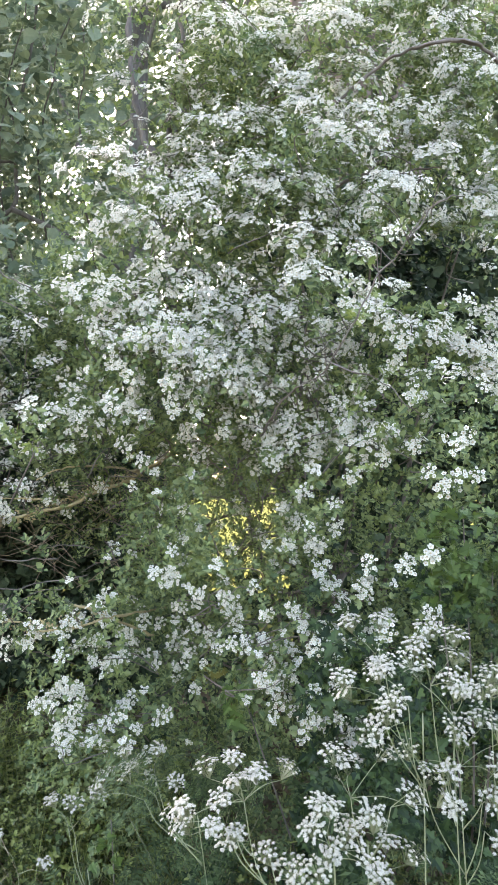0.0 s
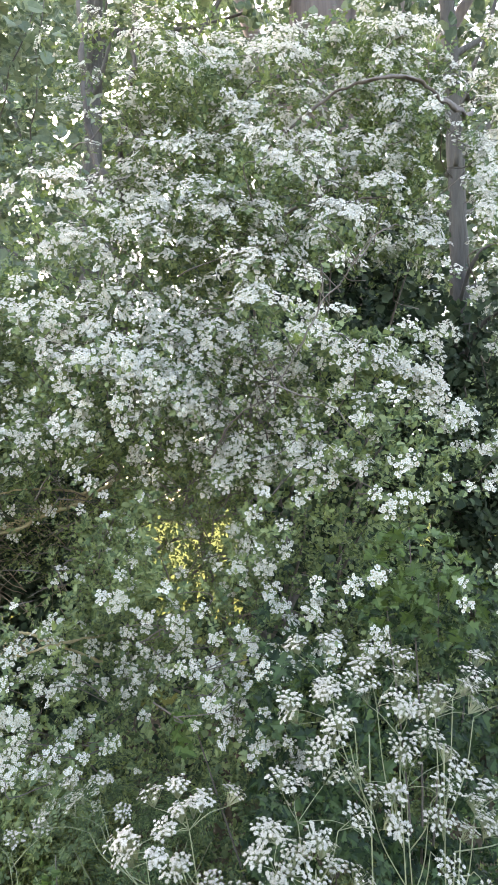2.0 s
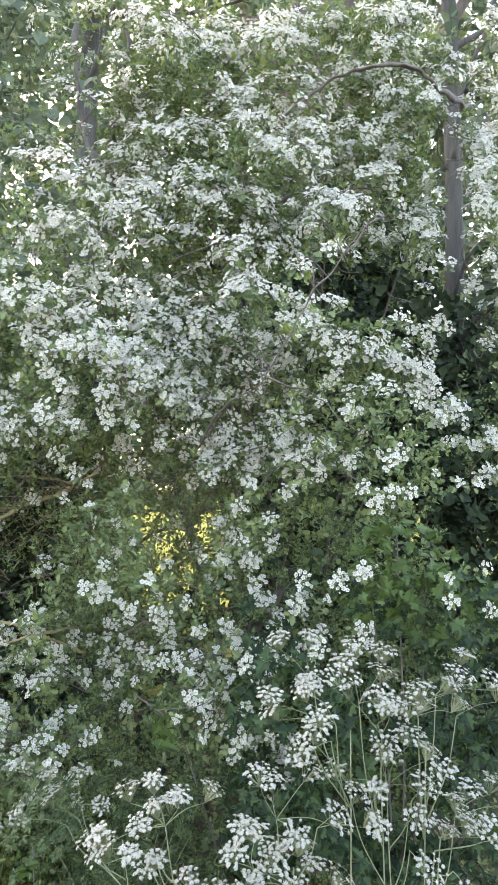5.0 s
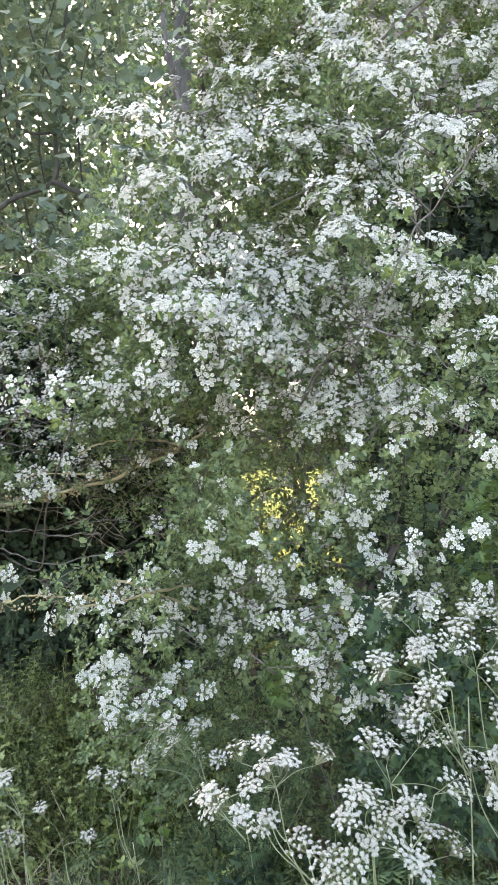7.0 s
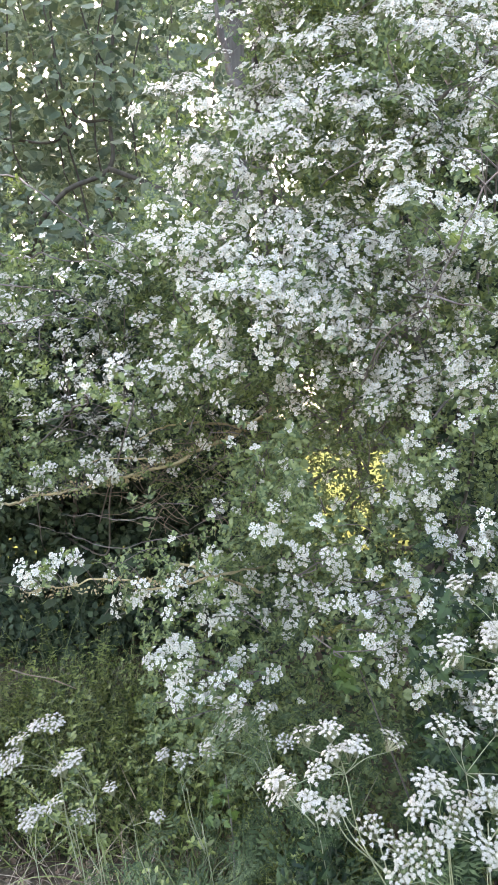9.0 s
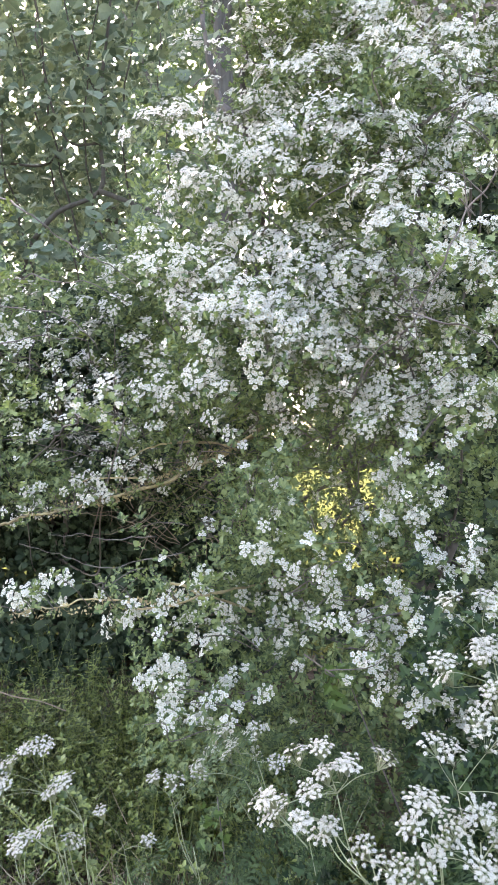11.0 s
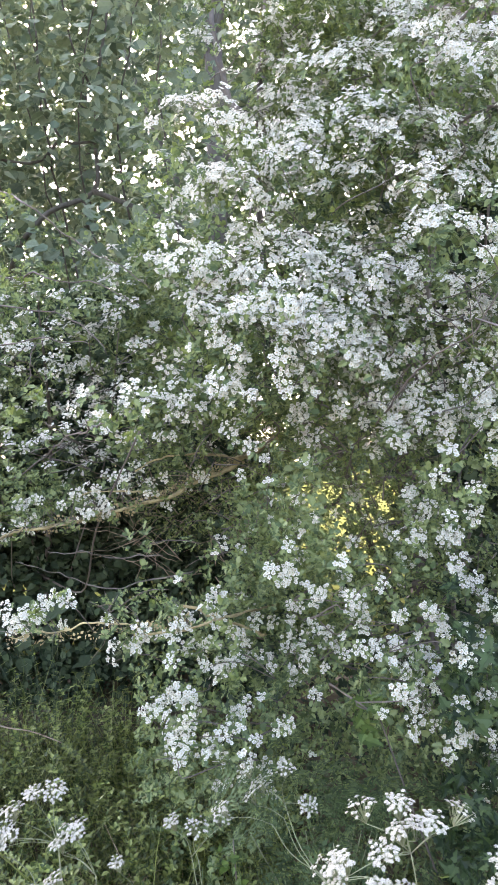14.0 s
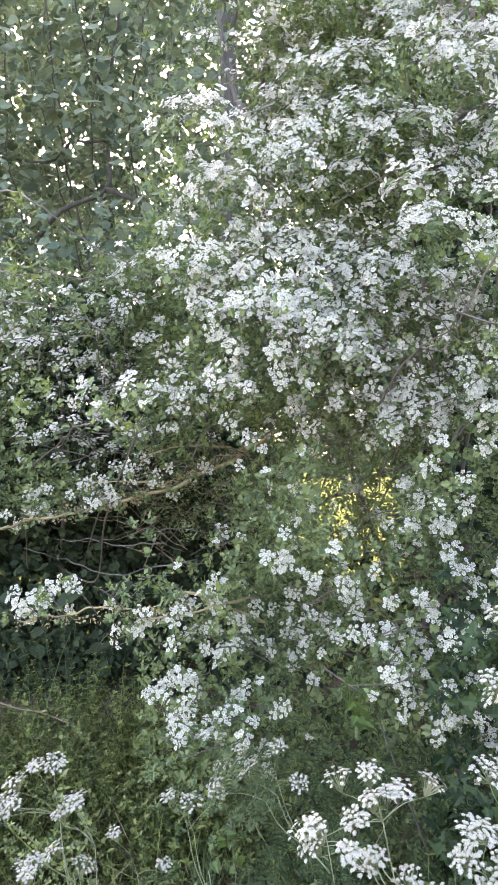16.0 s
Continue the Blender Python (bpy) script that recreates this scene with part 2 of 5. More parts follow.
def sprig(leaf_shapes, count, reach, seed, lean=0.5):
    """A rosette of leaves on a short shoot; z points along the shoot."""
    r = random.Random(seed)
    s = Shape()
    for k in range(count):
        a = k * 2.4 + r.uniform(-0.4, 0.4)
        m = Matrix.Translation((0, 0, reach * (k / count - 0.5))) @ Matrix.Rotation(a, 4, "Z") @ Matrix.Rotation(lean + r.uniform(-0.4, 0.5), 4, "X") @ Matrix.Rotation(r.uniform(-0.4, 0.4), 4, "Y") @ Matrix.Scale(r.uniform(0.65, 1.2), 4)
        s.join(r.choice(leaf_shapes), Matrix.Translation((0, 0, 0)) @ m @ Matrix.Translation((0, 0.006, 0)))
    return s


def flower(r=0.0069):
    """Five round cupped petals and a small boss of anthers."""
    s = Shape()
    for k in range(5):
        m = Matrix.Rotation(k * 2 * math.pi / 5, 4, "Z")
        V = [(0, 0.0012, 0), (0.44, 0.55, 0.15), (0.26, 0.97, 0.25), (-0.26, 0.97, 0.25), (-0.44, 0.55, 0.15)]
        s.add([(V[0][0], V[0][1], 0)] + [(a * r, b * r, c * r) for a, b, c in V[1:]], [(0, 1, 2, 3, 4)], 0, m)
    c = [(math.cos(a) * r * 0.3, math.sin(a) * r * 0.3, r * 0.22) for a in (0, 1.26, 2.51, 3.77, 5.03)] + [(0, 0, r * 0.36)]
    s.add(c, [(k, (k + 1) % 5, 5) for k in range(5)], 1)
    return s


def flower_small(r=0.0070):
    """The same flower with plainer petals, for the heads deeper in the bush."""
    s = Shape()
    for k in range(5):
        m = Matrix.Rotation(k * 2 * math.pi / 5, 4, "Z")
        s.add([(0, r * 0.1, 0), (0.46 * r, 0.72 * r, 0.18 * r), (0, 1.04 * r, 0.25 * r), (-0.46 * r, 0.72 * r, 0.18 * r)], [(0, 1, 2, 3)], 0, m)
    s.add([(math.cos(a) * r * 0.34, math.sin(a) * r * 0.34, r * 0.24) for a in (0, 2.09, 4.19)], [(0, 1, 2)], 1)
    return s


def leaf_plain(l=0.05, w=0.045):
    """A small creased oval leaf."""
    V = [(0, 0, 0), (w * 0.5, l * 0.4, l * 0.06), (w * 0.3, l * 0.8, l * 0.02), (0, l, -l * 0.1), (-w * 0.3, l * 0.8, l * 0.02), (-w * 0.5, l * 0.4, l * 0.06)]
    return Shape().add(V, [(0, 1, 2, 3), (0, 3, 4, 5)])


def bud(r=0.0032):
    s = Shape()
    V = [(0, 0, -r), (r, 0, 0), (0, r, 0), (-r, 0, 0), (0, -r, 0), (0, 0, r)]
    return s.add(V, [(0, 2, 1), (0, 3, 2), (0, 4, 3), (0, 1, 4), (5, 1, 2), (5, 2, 3), (5, 3, 4), (5, 4, 1)], 0)


def corymb(seed, count, spread, fine=True):
    """A flat-topped head of hawthorn blossom with stalks, buds and a few leaves below. Slots: petal, anther, stalk, leaf."""
    r = random.Random(seed)
    s, f, b = Shape(), flower() if fine else flower_small(), bud()
    for k in range(count):
        rad = spread * math.sqrt((k + 0.5) / count)
        a = k * 2.4 + r.uniform(-0.35, 0.35)
        top = Vector((rad * math.cos(a), rad * math.sin(a), 0.030 + 0.007 * r.uniform(-1, 1) - 5.5 * rad * rad))
        tilt = Vector((top.x * 14 + r.uniform(-0.5, 0.5), top.y * 14 + r.uniform(-0.5, 0.5), 1)).normalized()
        if r.random() < 0.86:
            s.join(f, Matrix.Translation(top) @ tilt.to_track_quat("Z", "Y").to_matrix().to_4x4() @ Matrix.Rotation(r.uniform(0, 6), 4, "Z") @ Matrix.Scale(r.uniform(0.8, 1.15), 4))
        else:
            s.join(b, Matrix.Translation(top))
        foot = Vector((0, 0, -0.006))
        q = Vector((0.0006, 0.0004, 0))
        s.add([foot - q, foot + q, top + q, top - q], [(0, 1, 2, 3)], 2) if fine else s.add([foot - q, foot + q, top], [(0, 1, 2)], 2)
    lf = [leaf_lobed(0.024, 0.020, 2), leaf_lobed(0.027, 0.023, 3)] if fine else [leaf_cut(0.024, 0.021), leaf_cut(0.027, 0.024)]
    for k in range(r.randint(2, 4)):
        a = k * 2.2 + r.uniform(-0.5, 0.5)
        low = Shape().join(r.choice(lf), Matrix.Rotation(a, 4, "Z") @ Matrix.Translation((0, 0.008, -0.004)) @ Matrix.Rotation(r.uniform(-0.3, 0.3), 4, "X"))
        low.M = [3] * len(low.M)
        s.join(low, Matrix.Identity(4))
    return s


HEAD_KINDS = [(10, 0.021), (12, 0.024), (15, 0.029), (8, 0.018), (11, 0.025), (16, 0.032), (5, 0.014)]
CORYMBS = [corymb(k, n, sp) for k, (n, sp) in enumerate(HEAD_KINDS)]
CORYMBS_REST = [corymb(k, n, sp, False) for k, (n, sp) in enumerate(HEAD_KINDS)]
CORYMB_MATS = [M_PETAL, M_ANTHER, M_STEM, M_LEAF]
HAW = [leaf_cut(0.030, 0.026), leaf_cut(0.034, 0.030), leaf_cut(0.024, 0.020)]
SPRIGS = [sprig(HAW, n, 0.035, 20 + n) for n in (5, 6, 7)]
FINE_SPRIGS = [sprig([leaf_cut(0.015, 0.012), leaf_cut(0.011, 0.009)], n, 0.035, 40 + n) for n in (5, 6, 7)]
PLAIN_SPRIGS = [sprig([leaf_plain(0.034, 0.03), leaf_plain(0.028, 0.02)], n, 0.03, 30 + n) for n in (4, 5, 6)]
HAZEL = [leaf_round(0.075, 0.062), leaf_round(0.06, 0.052), leaf_round(0.085, 0.075)]
HAZEL_SPRIGS = [sprig(HAZEL, n, 0.14, 50 + n, 0.2) for n in (3, 4, 5)]
IVY_SPRIGS = [sprig([leaf_plain(0.046, 0.044), leaf_plain(0.042, 0.034)], n, 0.06, 70 + n, 0.2) for n in (4, 5, 6)]


def field(x, z, cx, cz, rx, rz):
    """A soft patch: 1 at its centre, 0 from its edge outwards."""
    return np.clip(1.4 - 1.4 * np.sqrt(((x - cx) / rx) ** 2 + ((z - cz) / rz) ** 2), 0, 1)


# ---- ground: one sheet, a verge rising into a low hedge bank, a meadow beyond ----
def ground_z(x, y):
    bank = 0.10 / (1 + np.exp(-(y - 2.3) * 3.5)) + 0.12 / (1 + np.exp(-(y - 3.4) * 3.0))
    bank = bank - 0.22 / (1 + np.exp(-(y - 7.0) * 1.5))
    near = np.exp(-((y - 2.5) / 3.0) ** 2)
    return bank + near * (0.03 * np.sin(x * 2.3 + y * 1.1) + 0.02 * np.sin(x * 5.1 - y * 4.3))


def build_ground():
    xs = np.unique(np.r_[-np.geomspace(6, 900, 14), np.linspace(-6, 6, 61), np.geomspace(6, 900, 14)])
    ys = np.unique(np.r_[-np.geomspace(3, 900, 12), np.linspace(-3, 10, 66), np.geomspace(10, 1500, 18)])
    X, Y = np.meshgrid(xs, ys, indexing="ij")
    V = np.stack([X, Y, ground_z(X, Y)], -1).reshape(-1, 3)
    n, m = len(xs), len(ys)
    i, j = np.meshgrid(np.arange(n - 1), np.arange(m - 1), indexing="ij")
    a = (i * m + j).ravel()
    loops = np.stack([a, a + m, a + m + 1, a + 1], 1).ravel()
    far = (ys[j.ravel()] > 3.9).astype(int)
    g = link_mesh("ground", V, loops, np.arange(len(a)) * 4, [M_GROUND, M_FIELD], far)
    g.data.shade_smooth()
    tagged(g, "bare earth verge with leaf mould and sunlit meadow beyond", "ground", kind="structure")


build_ground()


# ---- hawthorns ----
def front(x, z):
    """How far from the lane the blossoming face of the hedge stands."""
    y = 1.66 + 0.0 * x
    y = y - 0.18 * field(x, z, 0.45, 1.55, 0.5, 0.7)
    y = y + 0.45 * np.clip((-0.42 - x) / 0.35, 0, 1) * np.clip((z - 1.05) / 0.25, 0, 1)
    y = y + 0.16 * np.clip((1.15 - z) / 0.2, 0, 1) * np.clip((0.0 - x) / 0.2, 0, 1)
    y = y + 0.35 * np.clip((z - 2.15) / 0.8, 0, 1.5) + 0.5 * np.clip((x - 0.85) / 0.6, 0, 1)
    return y + 0.10 * np.sin(x * 9 + z * 4) + 0.07 * np.sin(z * 13 - x * 5)


def hollow(x, y, z):
    """True in the gaps that run right through the hedge."""
    k = (y + 0.1) / 1.85
    u, v = x / k, 1.43 + (z - 1.43) / k
    gap = field(u, v, 0.0, 1.33, 0.18, 0.26) + 0.7 * field(u, v, -0.16, 1.40, 0.32, 0.26) + field(u, v, 0.02, 1.57, 0.04, 0.05) + 1.2 * field(u, v, -0.12, 1.55, 0.05, 0.07) + 0.5 * field(u, v, -0.47, 1.27, 0.04, 0.06)
    gap = gap + 0.54 * field(u, v, -0.40, 2.40, 0.17, 0.26) + 1.1 * field(u, v, 0.737, 2.50, 0.035, 0.10) + 0.8 * field(u, v, 0.88, 2.23, 0.06, 0.17) + 0.7 * field(u, v, -0.45, 2.05, 0.08, 0.05)
    gap = gap + 0.9 * field(u, v, 0.0, 1.34, 0.14, 0.20)
    gap = 0.75 * gap + 1.5 * (y < 3.7) * field(u, v, 0.80, 2.3, 0.085, 0.65) + 0.3 * field(u, v, -0.33, 2.56, 0.06, 0.2) + 1.8 * field(u, v, 0.36, 3.06, 0.30, 0.21)
    near = (y < 2.25) * (1.3 * field(u, v, -0.32, 1.445, 0.15, 0.08) + field(u, v, -0.47, 1.38, 0.13, 0.06) + field(u, v, -0.62, 1.32, 0.13, 0.06) + field(u, v, -0.76, 1.29, 0.13, 0.05))
    pocket = (y < 2.4) * (field(u, v, 0.5, 2.04, 0.34, 0.14) + 0.7 * field(u, v, 0.86, 1.36, 0.12, 0.1))
    return gap + 1.6 * near + 1.4 * pocket


def blossom_density(x, z):
    d = 0.75 * (x > -0.42) * (z > 1.5) * np.where(z > 2.1, 0.35, 1.0) + 0.25 * field(x, z, 0.1, 2.35, 0.9, 0.75) + 0.5 * field(x, z, -0.15, 1.75, 0.45, 0.45)
    d = d - 1.4 * field(x, z, -0.09, 0.70, 0.19, 0.22) + 0.85 * field(x, z, -0.4, 0.82, 0.36, 0.34) + 0.55 * field(x, z, -0.1, 1.08, 0.45, 0.32) + 0.38 * field(x, z, 0.2, 1.0, 0.4, 0.4)
    d = d - 0.85 * field(x, z, 0.72, 1.60, 0.36, 0.45) + 0.55 * field(x, z, 0.25, 1.5, 0.4, 0.4) + 0.35 * field(x, z, -0.8, 1.75, 0.7, 0.45)
    d = d - 0.45 * field(x, z, -0.15, 1.36, 0.38, 0.2) - 1.1 * field(x, z, 0.48, 2.03, 0.36, 0.17) - 1.3 * field(x, z, 0.60, 1.26, 0.34, 0.30)
    d = d - 1.2 * field(x, z, -0.95, 1.12, 0.40, 0.2)
    d = d * np.where(x < -0.42 + 0.25 * np.clip(z - 2.1, 0, 1), np.where(z > 2.15, 0.05, 1.0), 1.0)
    d = np.where((x < -0.78) & (z < 1.1), 0, d)
    d = d * (1 - 0.9 * np.clip((x - 0.64) / 0.2, 0, 1) * np.where(z < 2.1, np.where((z > 1.5) & (z < 1.75), 0.8, 1.0), 0.4))
    return np.clip(d, 0, 1.6) * (z > 0.45 + 0.1 * np.sin(9 * x))


def leaf_density(x, z):
    d = 0.8 + 0.3 * np.sin(7 * x + 3 * z) - 0.95 * field(x, z, 0.46, 2.05, 0.34, 0.16)
    d = d - 0.85 * field(x, z, -0.60, 1.35, 0.42, 0.15) - 0.75 * field(x, z, -0.45, 1.17, 0.30, 0.17) - 0.3 * field(x, z, 0.62, 1.28, 0.3, 0.25) - 0.55 * field(x, z, 0.72, 1.60, 0.32, 0.42)
    d = d - 0.8 * np.clip((x - 0.66) / 0.15, 0, 1) * (z < 2.3) * np.where((z > 1.5) & (z < 1.8), 0.5, 1.0)
    d = d - 1.1 * field(x, z, -1.02, 1.60, 0.40, 0.30)
    d = d - 0.5 * np.clip((x - 0.9) / 0.2, 0, 1) * (z > 1.9) - 0.8 * field(x, z, -0.09, 0.68, 0.18, 0.22)
    d = np.where((x < -0.68) & (z < 1.24), 0.0, d)
    d = d * np.where(x < -0.42 + 0.25 * np.clip(z - 2.1, 0, 1), np.where(z > 2.15, 0.15, 0.8), 1.0)
    return np.clip(d, 0, 1.2) * (z > 0.3)


def sample(density, n, x0, x1, z0, z1, most):
    out = np.zeros((0, 2))
    while len(out) < n:
        p = rng.uniform((x0, z0), (x1, z1), (n, 2))
        out = np.r_[out, p[rng.uniform(0, most, n) < density(p[:, 0], p[:, 1])]]
    return out[:n]


def sprays(n, x0, x1, z0, z1):
    """Places of blossom heads: strung along short arching twigs, flat tiers above and looser sprays below."""
    c = sample(blossom_density, n, x0, x1, z0, z1, 1.6)
    heads, twigs = [], []
    for x, z in c:
        y = float(front(np.array(x), np.array(z))) + min(rng.exponential(0.09), 0.45) - 0.08
        a = rng.uniform(-1.2, 1.2)
        out = Vector((math.sin(a), -0.55 * math.cos(a), rng.uniform(-0.1, 0.3))).normalized()
        ln = rng.uniform(0.07, 0.20)
        tip = Vector((x, y, z))
        root = tip - out * ln - Vector((0, 0, 0.03))
        if rng.uniform() < 0.35 and float(hollow(x, y, z)) < 0.4:
            bend = Vector(rng.normal(0, 0.018, 3))
            back = Vector((rng.uniform(-0.14, 0.14), 0.13, rng.uniform(-0.10, 0.04)))
            twigs.append(smooth_line([root + back, root + back * 0.4 + bend, root - bend * 0.5, (root + tip) / 2 + bend * 0.6 + Vector((0, 0, 0.012)), tip], 3))
        for k in range(rng.integers(1, 7)):
            q = root.lerp(tip, rng.uniform(0.1, 1.0)) + Vector(rng.normal(0, 1, 3)) * 0.028 + Vector((0, 0, 0.005))
            heads.append((*q,))
    heads = np.array(heads)
    keep = (hollow(heads[:, 0], heads[:, 1], heads[:, 2]) < rng.uniform(0.3, 1.3, len(heads))) & ((on_branch(heads) < 0.5) | (rng.uniform(0, 1, len(heads)) < 0.2))
    x, z = heads[:, 0], heads[:, 2]
    loose = np.sin(61 * x + 2 * np.sin(47 * z)) + np.sin(53 * z - 19 * x + 1.3 * np.sin(37 * x))
    keep &= (z > 1.45) | (loose > rng.uniform(-1.6, 0.25, len(heads)))
    return heads[keep], twigs


def build_hawthorn(name, place, label, stems, heads, twigs, leaves, new_leaves, single, inner=(), face=None):
    tree = empty(name, place, label, "hawthorn", "hawthorns of the hedge")
    for i, (line, r0, r1) in enumerate(stems):
        s = tube(Shape(), smooth_line(line, 6), r0, r1, 9 if r0 > 0.02 else 6, 0.35)
        under(s.ob("trunk" if i == 0 else "limb", [M_TWIG], smooth=True), tree)
    s = Shape()
    for line in twigs:
        tube(s, line, 0.0026, 0.0010, 3)
    t = under(s.ob("fine_twig", [M_TWIG]), tree)
    t["kind"] = "stuff"
    nrm = np.array([0, -0.75, 0.75]) + rng.normal(0, 0.38, (len(heads), 3)) if face is None else face + rng.normal(0, 0.15, (len(heads), 3))
    size = rng.uniform(0.62, 1.0, len(heads))
    P = frames_of(heads, nrm, size)
    order = np.argsort(heads[:, 1])
    near, rest = order[:single], order[single:]
    made = []
    for k in near:
        v = int(rng.integers(0, len(CORYMBS)))
        while len(made) <= v:
            made.append(None)
        if made[v] is None:
            ob = CORYMBS[v].ob("flower_head", CORYMB_MATS)
            made[v] = ob.data
        else:
            ob = new("flower_head", made[v])
        ob.matrix_basis = Matrix(P[k].tolist())
        under(ob, tree)
    if len(rest):
        under(scatter("blossom", CORYMBS_REST, P[rest], CORYMB_MATS), tree)
    for part_name, pts, mat in (("foliage", leaves, M_LEAF), ("young_foliage", new_leaves, M_LEAF_NEW), ("inner_foliage", inner, M_LEAF)):
        if len(pts):
            nv = np.array([0, -0.7, 0.6]) + rng.normal(0, 0.55, (len(pts), 3))
            under(scatter(part_name, PLAIN_SPRIGS if part_name == "inner_foliage" else SPRIGS, frames_of(pts, nv, rng.uniform(0.38, 0.74, len(pts))), [mat]), tree)
    return tree


def leaf_places(n, x0, x1, z0, z1, deep, thin=1.0):
    c = sample(leaf_density, n, x0, x1, z0, z1, 1.2)
    y = front(c[:, 0], c[:, 1]) + np.minimum(rng.exponential(deep, n), 4 * deep) + 0.03
    P = np.stack([c[:, 0], y, c[:, 1]], 1)
    return P[hollow(P[:, 0], P[:, 1], P[:, 2]) * thin < rng.uniform(0.15, 1.0, n)]


def stems_of(base, tips, r, seed):
    """A trunk and its limbs, each bending from the base up and out to its tip."""
    rd = random.Random(seed)
    b = Vector(base)
    out = []
    for i, t in enumerate(tips):
        t = Vector(t) + Vector((0, 0.22, -0.03))
        m1 = b.lerp(t, 0.35) + Vector((rd.uniform(-0.12, 0.12), 0.12, 0.22))
        m2 = b.lerp(t, 0.7) + Vector((rd.uniform(-0.1, 0.1), 0.05, 0.12))
        start = b if i < 3 else b.lerp(Vector(tips[i % 3]), 0.3) + Vector((0, 0.1, 0.18))
        out.append(([start + Vector((0, 0, -0.1 if i < 3 else 0)), m1, m2, t], r if i == 0 else r * rd.uniform(0.14, 0.32), 0.002))
    return out


def tiers(rows):
    """Heavy rounded boughs: middle, height, distance from the lane, half width and number of flower heads; places and facings."""
    out, face = [], []
    for x, z, y, w, n in rows:
        d = rng.normal(0, 1, (n, 3)) + (0, -0.6, 0.75)
        d /= np.linalg.norm(d, axis=1, keepdims=True)
        d[:, 2] = np.abs(d[:, 2]) * rng.choice((1, 1, 1, -0.5), n)
        out.append(np.array([x, y, z]) + d * (w, max(0.5 * w, 0.03), max(0.42 * w, 0.028)) + rng.normal(0, 0.008, (n, 3)))
        face.append(d + (0, -0.45, 0.45))
    return np.concatenate(out), np.concatenate(face)


def on_branch(P):
    """1 along the bare lichen-covered branch and just before it, 0 elsewhere."""
    line = 1.454 + 0.36 * (P[:, 0] + 0.368)
    return ((np.abs(P[:, 2] - line) < 0.05) & (P[:, 0] < -0.26) & (P[:, 1] < 2.35)).astype(float)


def on_branch_clear(P):
    return (on_branch(P) < 0.5) | (rng.uniform(0, 1, len(P)) < 0.15)


heads, twigs = sprays(640, -0.62, 1.7, 0.45, 3.3)
BOUGHS = [(0.39, 2.15, 1.55, 0.13, 22), (0.12, 1.99, 1.44, 0.06, 16), (0.13, 1.90, 1.42, 0.05, 14), (-0.35, 2.23, 1.97, 0.16, 38), (-0.20, 2.26, 1.85, 0.10, 20), (-0.49, 2.22, 2.0, 0.07, 14),
          (-0.02, 2.46, 1.82, 0.16, 26), (0.28, 2.80, 1.85, 0.12, 24), (0.58, 2.80, 1.85, 0.14, 26), (0.30, 2.62, 1.80, 0.14, 20), (0.44, 1.79, 1.50, 0.07, 15),
          (0.85, 2.35, 1.95, 0.12, 18), (0.05, 2.30, 1.75, 0.12, 18), (0.78, 2.66, 1.95, 0.12, 18), (0.55, 2.50, 1.85, 0.15, 18), (-0.28, 2.50, 2.1, 0.10, 16), (-0.05, 2.70, 2.0, 0.14, 20),
          (-0.62, 2.82, 2.6, 0.09, 14), (-0.50, 2.95, 2.4, 0.08, 12), (-0.54, 3.18, 2.3, 0.07, 10), (-0.42, 2.97, 2.2, 0.06, 10), (-0.31, 3.09, 2.1, 0.09, 16), (-0.66, 2.62, 2.6, 0.07, 9)]
SPRAYS = [(0.55, 1.74, 1.52, 0.07, 15), (0.63, 1.69, 1.55, 0.06, 11), (0.71, 1.63, 1.60, 0.07, 13), (0.85, 1.57, 1.75, 0.07, 10), (0.92, 1.46, 1.80, 0.06, 8), (0.73, 1.90, 1.75, 0.05, 7),
          (-0.50, 1.545, 1.28, 0.022, 3), (-0.565, 1.55, 1.29, 0.02, 3), (-0.93, 1.02, 1.80, 0.09, 10), (-0.82, 1.06, 1.80, 0.03, 4), (0.72, 2.02, 1.6, 0.08, 7), (0.55, 1.40, 1.36, 0.16, 8), (0.62, 1.18, 1.38, 0.2, 8), (0.4, 1.22, 1.38, 0.12, 6), (0.3, 1.06, 1.42, 0.2, 8), (0.42, 1.97, 1.5, 0.1, 5)]


def random_boughs(n):
    """More such boughs, spread over the crown so that they leave dark gaps between them."""
    rows = []
    while len(rows) < n:
        x, z = rng.uniform(-0.5, 1.35), rng.uniform(2.0, 3.2)
        if x < -0.42 + 0.3 * (z - 2.0) or field(x, z, 0.48, 2.05, 0.36, 0.14) > 0.3:
            continue
        if all(((x - r[0]) / 0.14) ** 2 + ((z - r[1]) / 0.075) ** 2 > 1 for r in rows):
            w = rng.uniform(0.04, 0.10)
            y = float(front(np.array(x), np.array(z))) + rng.uniform(-0.12, 0.15)
            rows.append((x, z, y, w, int(150 * w) + 4))
    return rows


low = np.clip((2.2 - heads[:, 2:3]) / 0.5, 0, 1)
facing = np.array([0, -0.75, 0.75]) + low * (0, -0.35, -0.30) + rng.normal(0, 0.38, (len(heads), 3))
massed = [tiers(BOUGHS), tiers(SPRAYS), tiers(random_boughs(84))]
bough_heads = np.concatenate([m[0] for m in massed])
bough_face = np.concatenate([massed[0][1], massed[1][1] * (1, 1, 0.5) + (0, -0.8, 0), massed[2][1]])
stay = hollow(bough_heads[:, 0], bough_heads[:, 1], bough_heads[:, 2]) < rng.uniform(0.5, 1.5, len(bough_heads))
heads, facing = np.concatenate([heads, bough_heads[stay]]), np.concatenate([facing, bough_face[stay]])
main_leaves = np.concatenate([leaf_places(7600, -0.75, 1.7, 0.3, 3.3, 0.15), rng.uniform((-0.28, 1.75, 1.12), (0.2, 2.4, 1.6), (260, 3))])
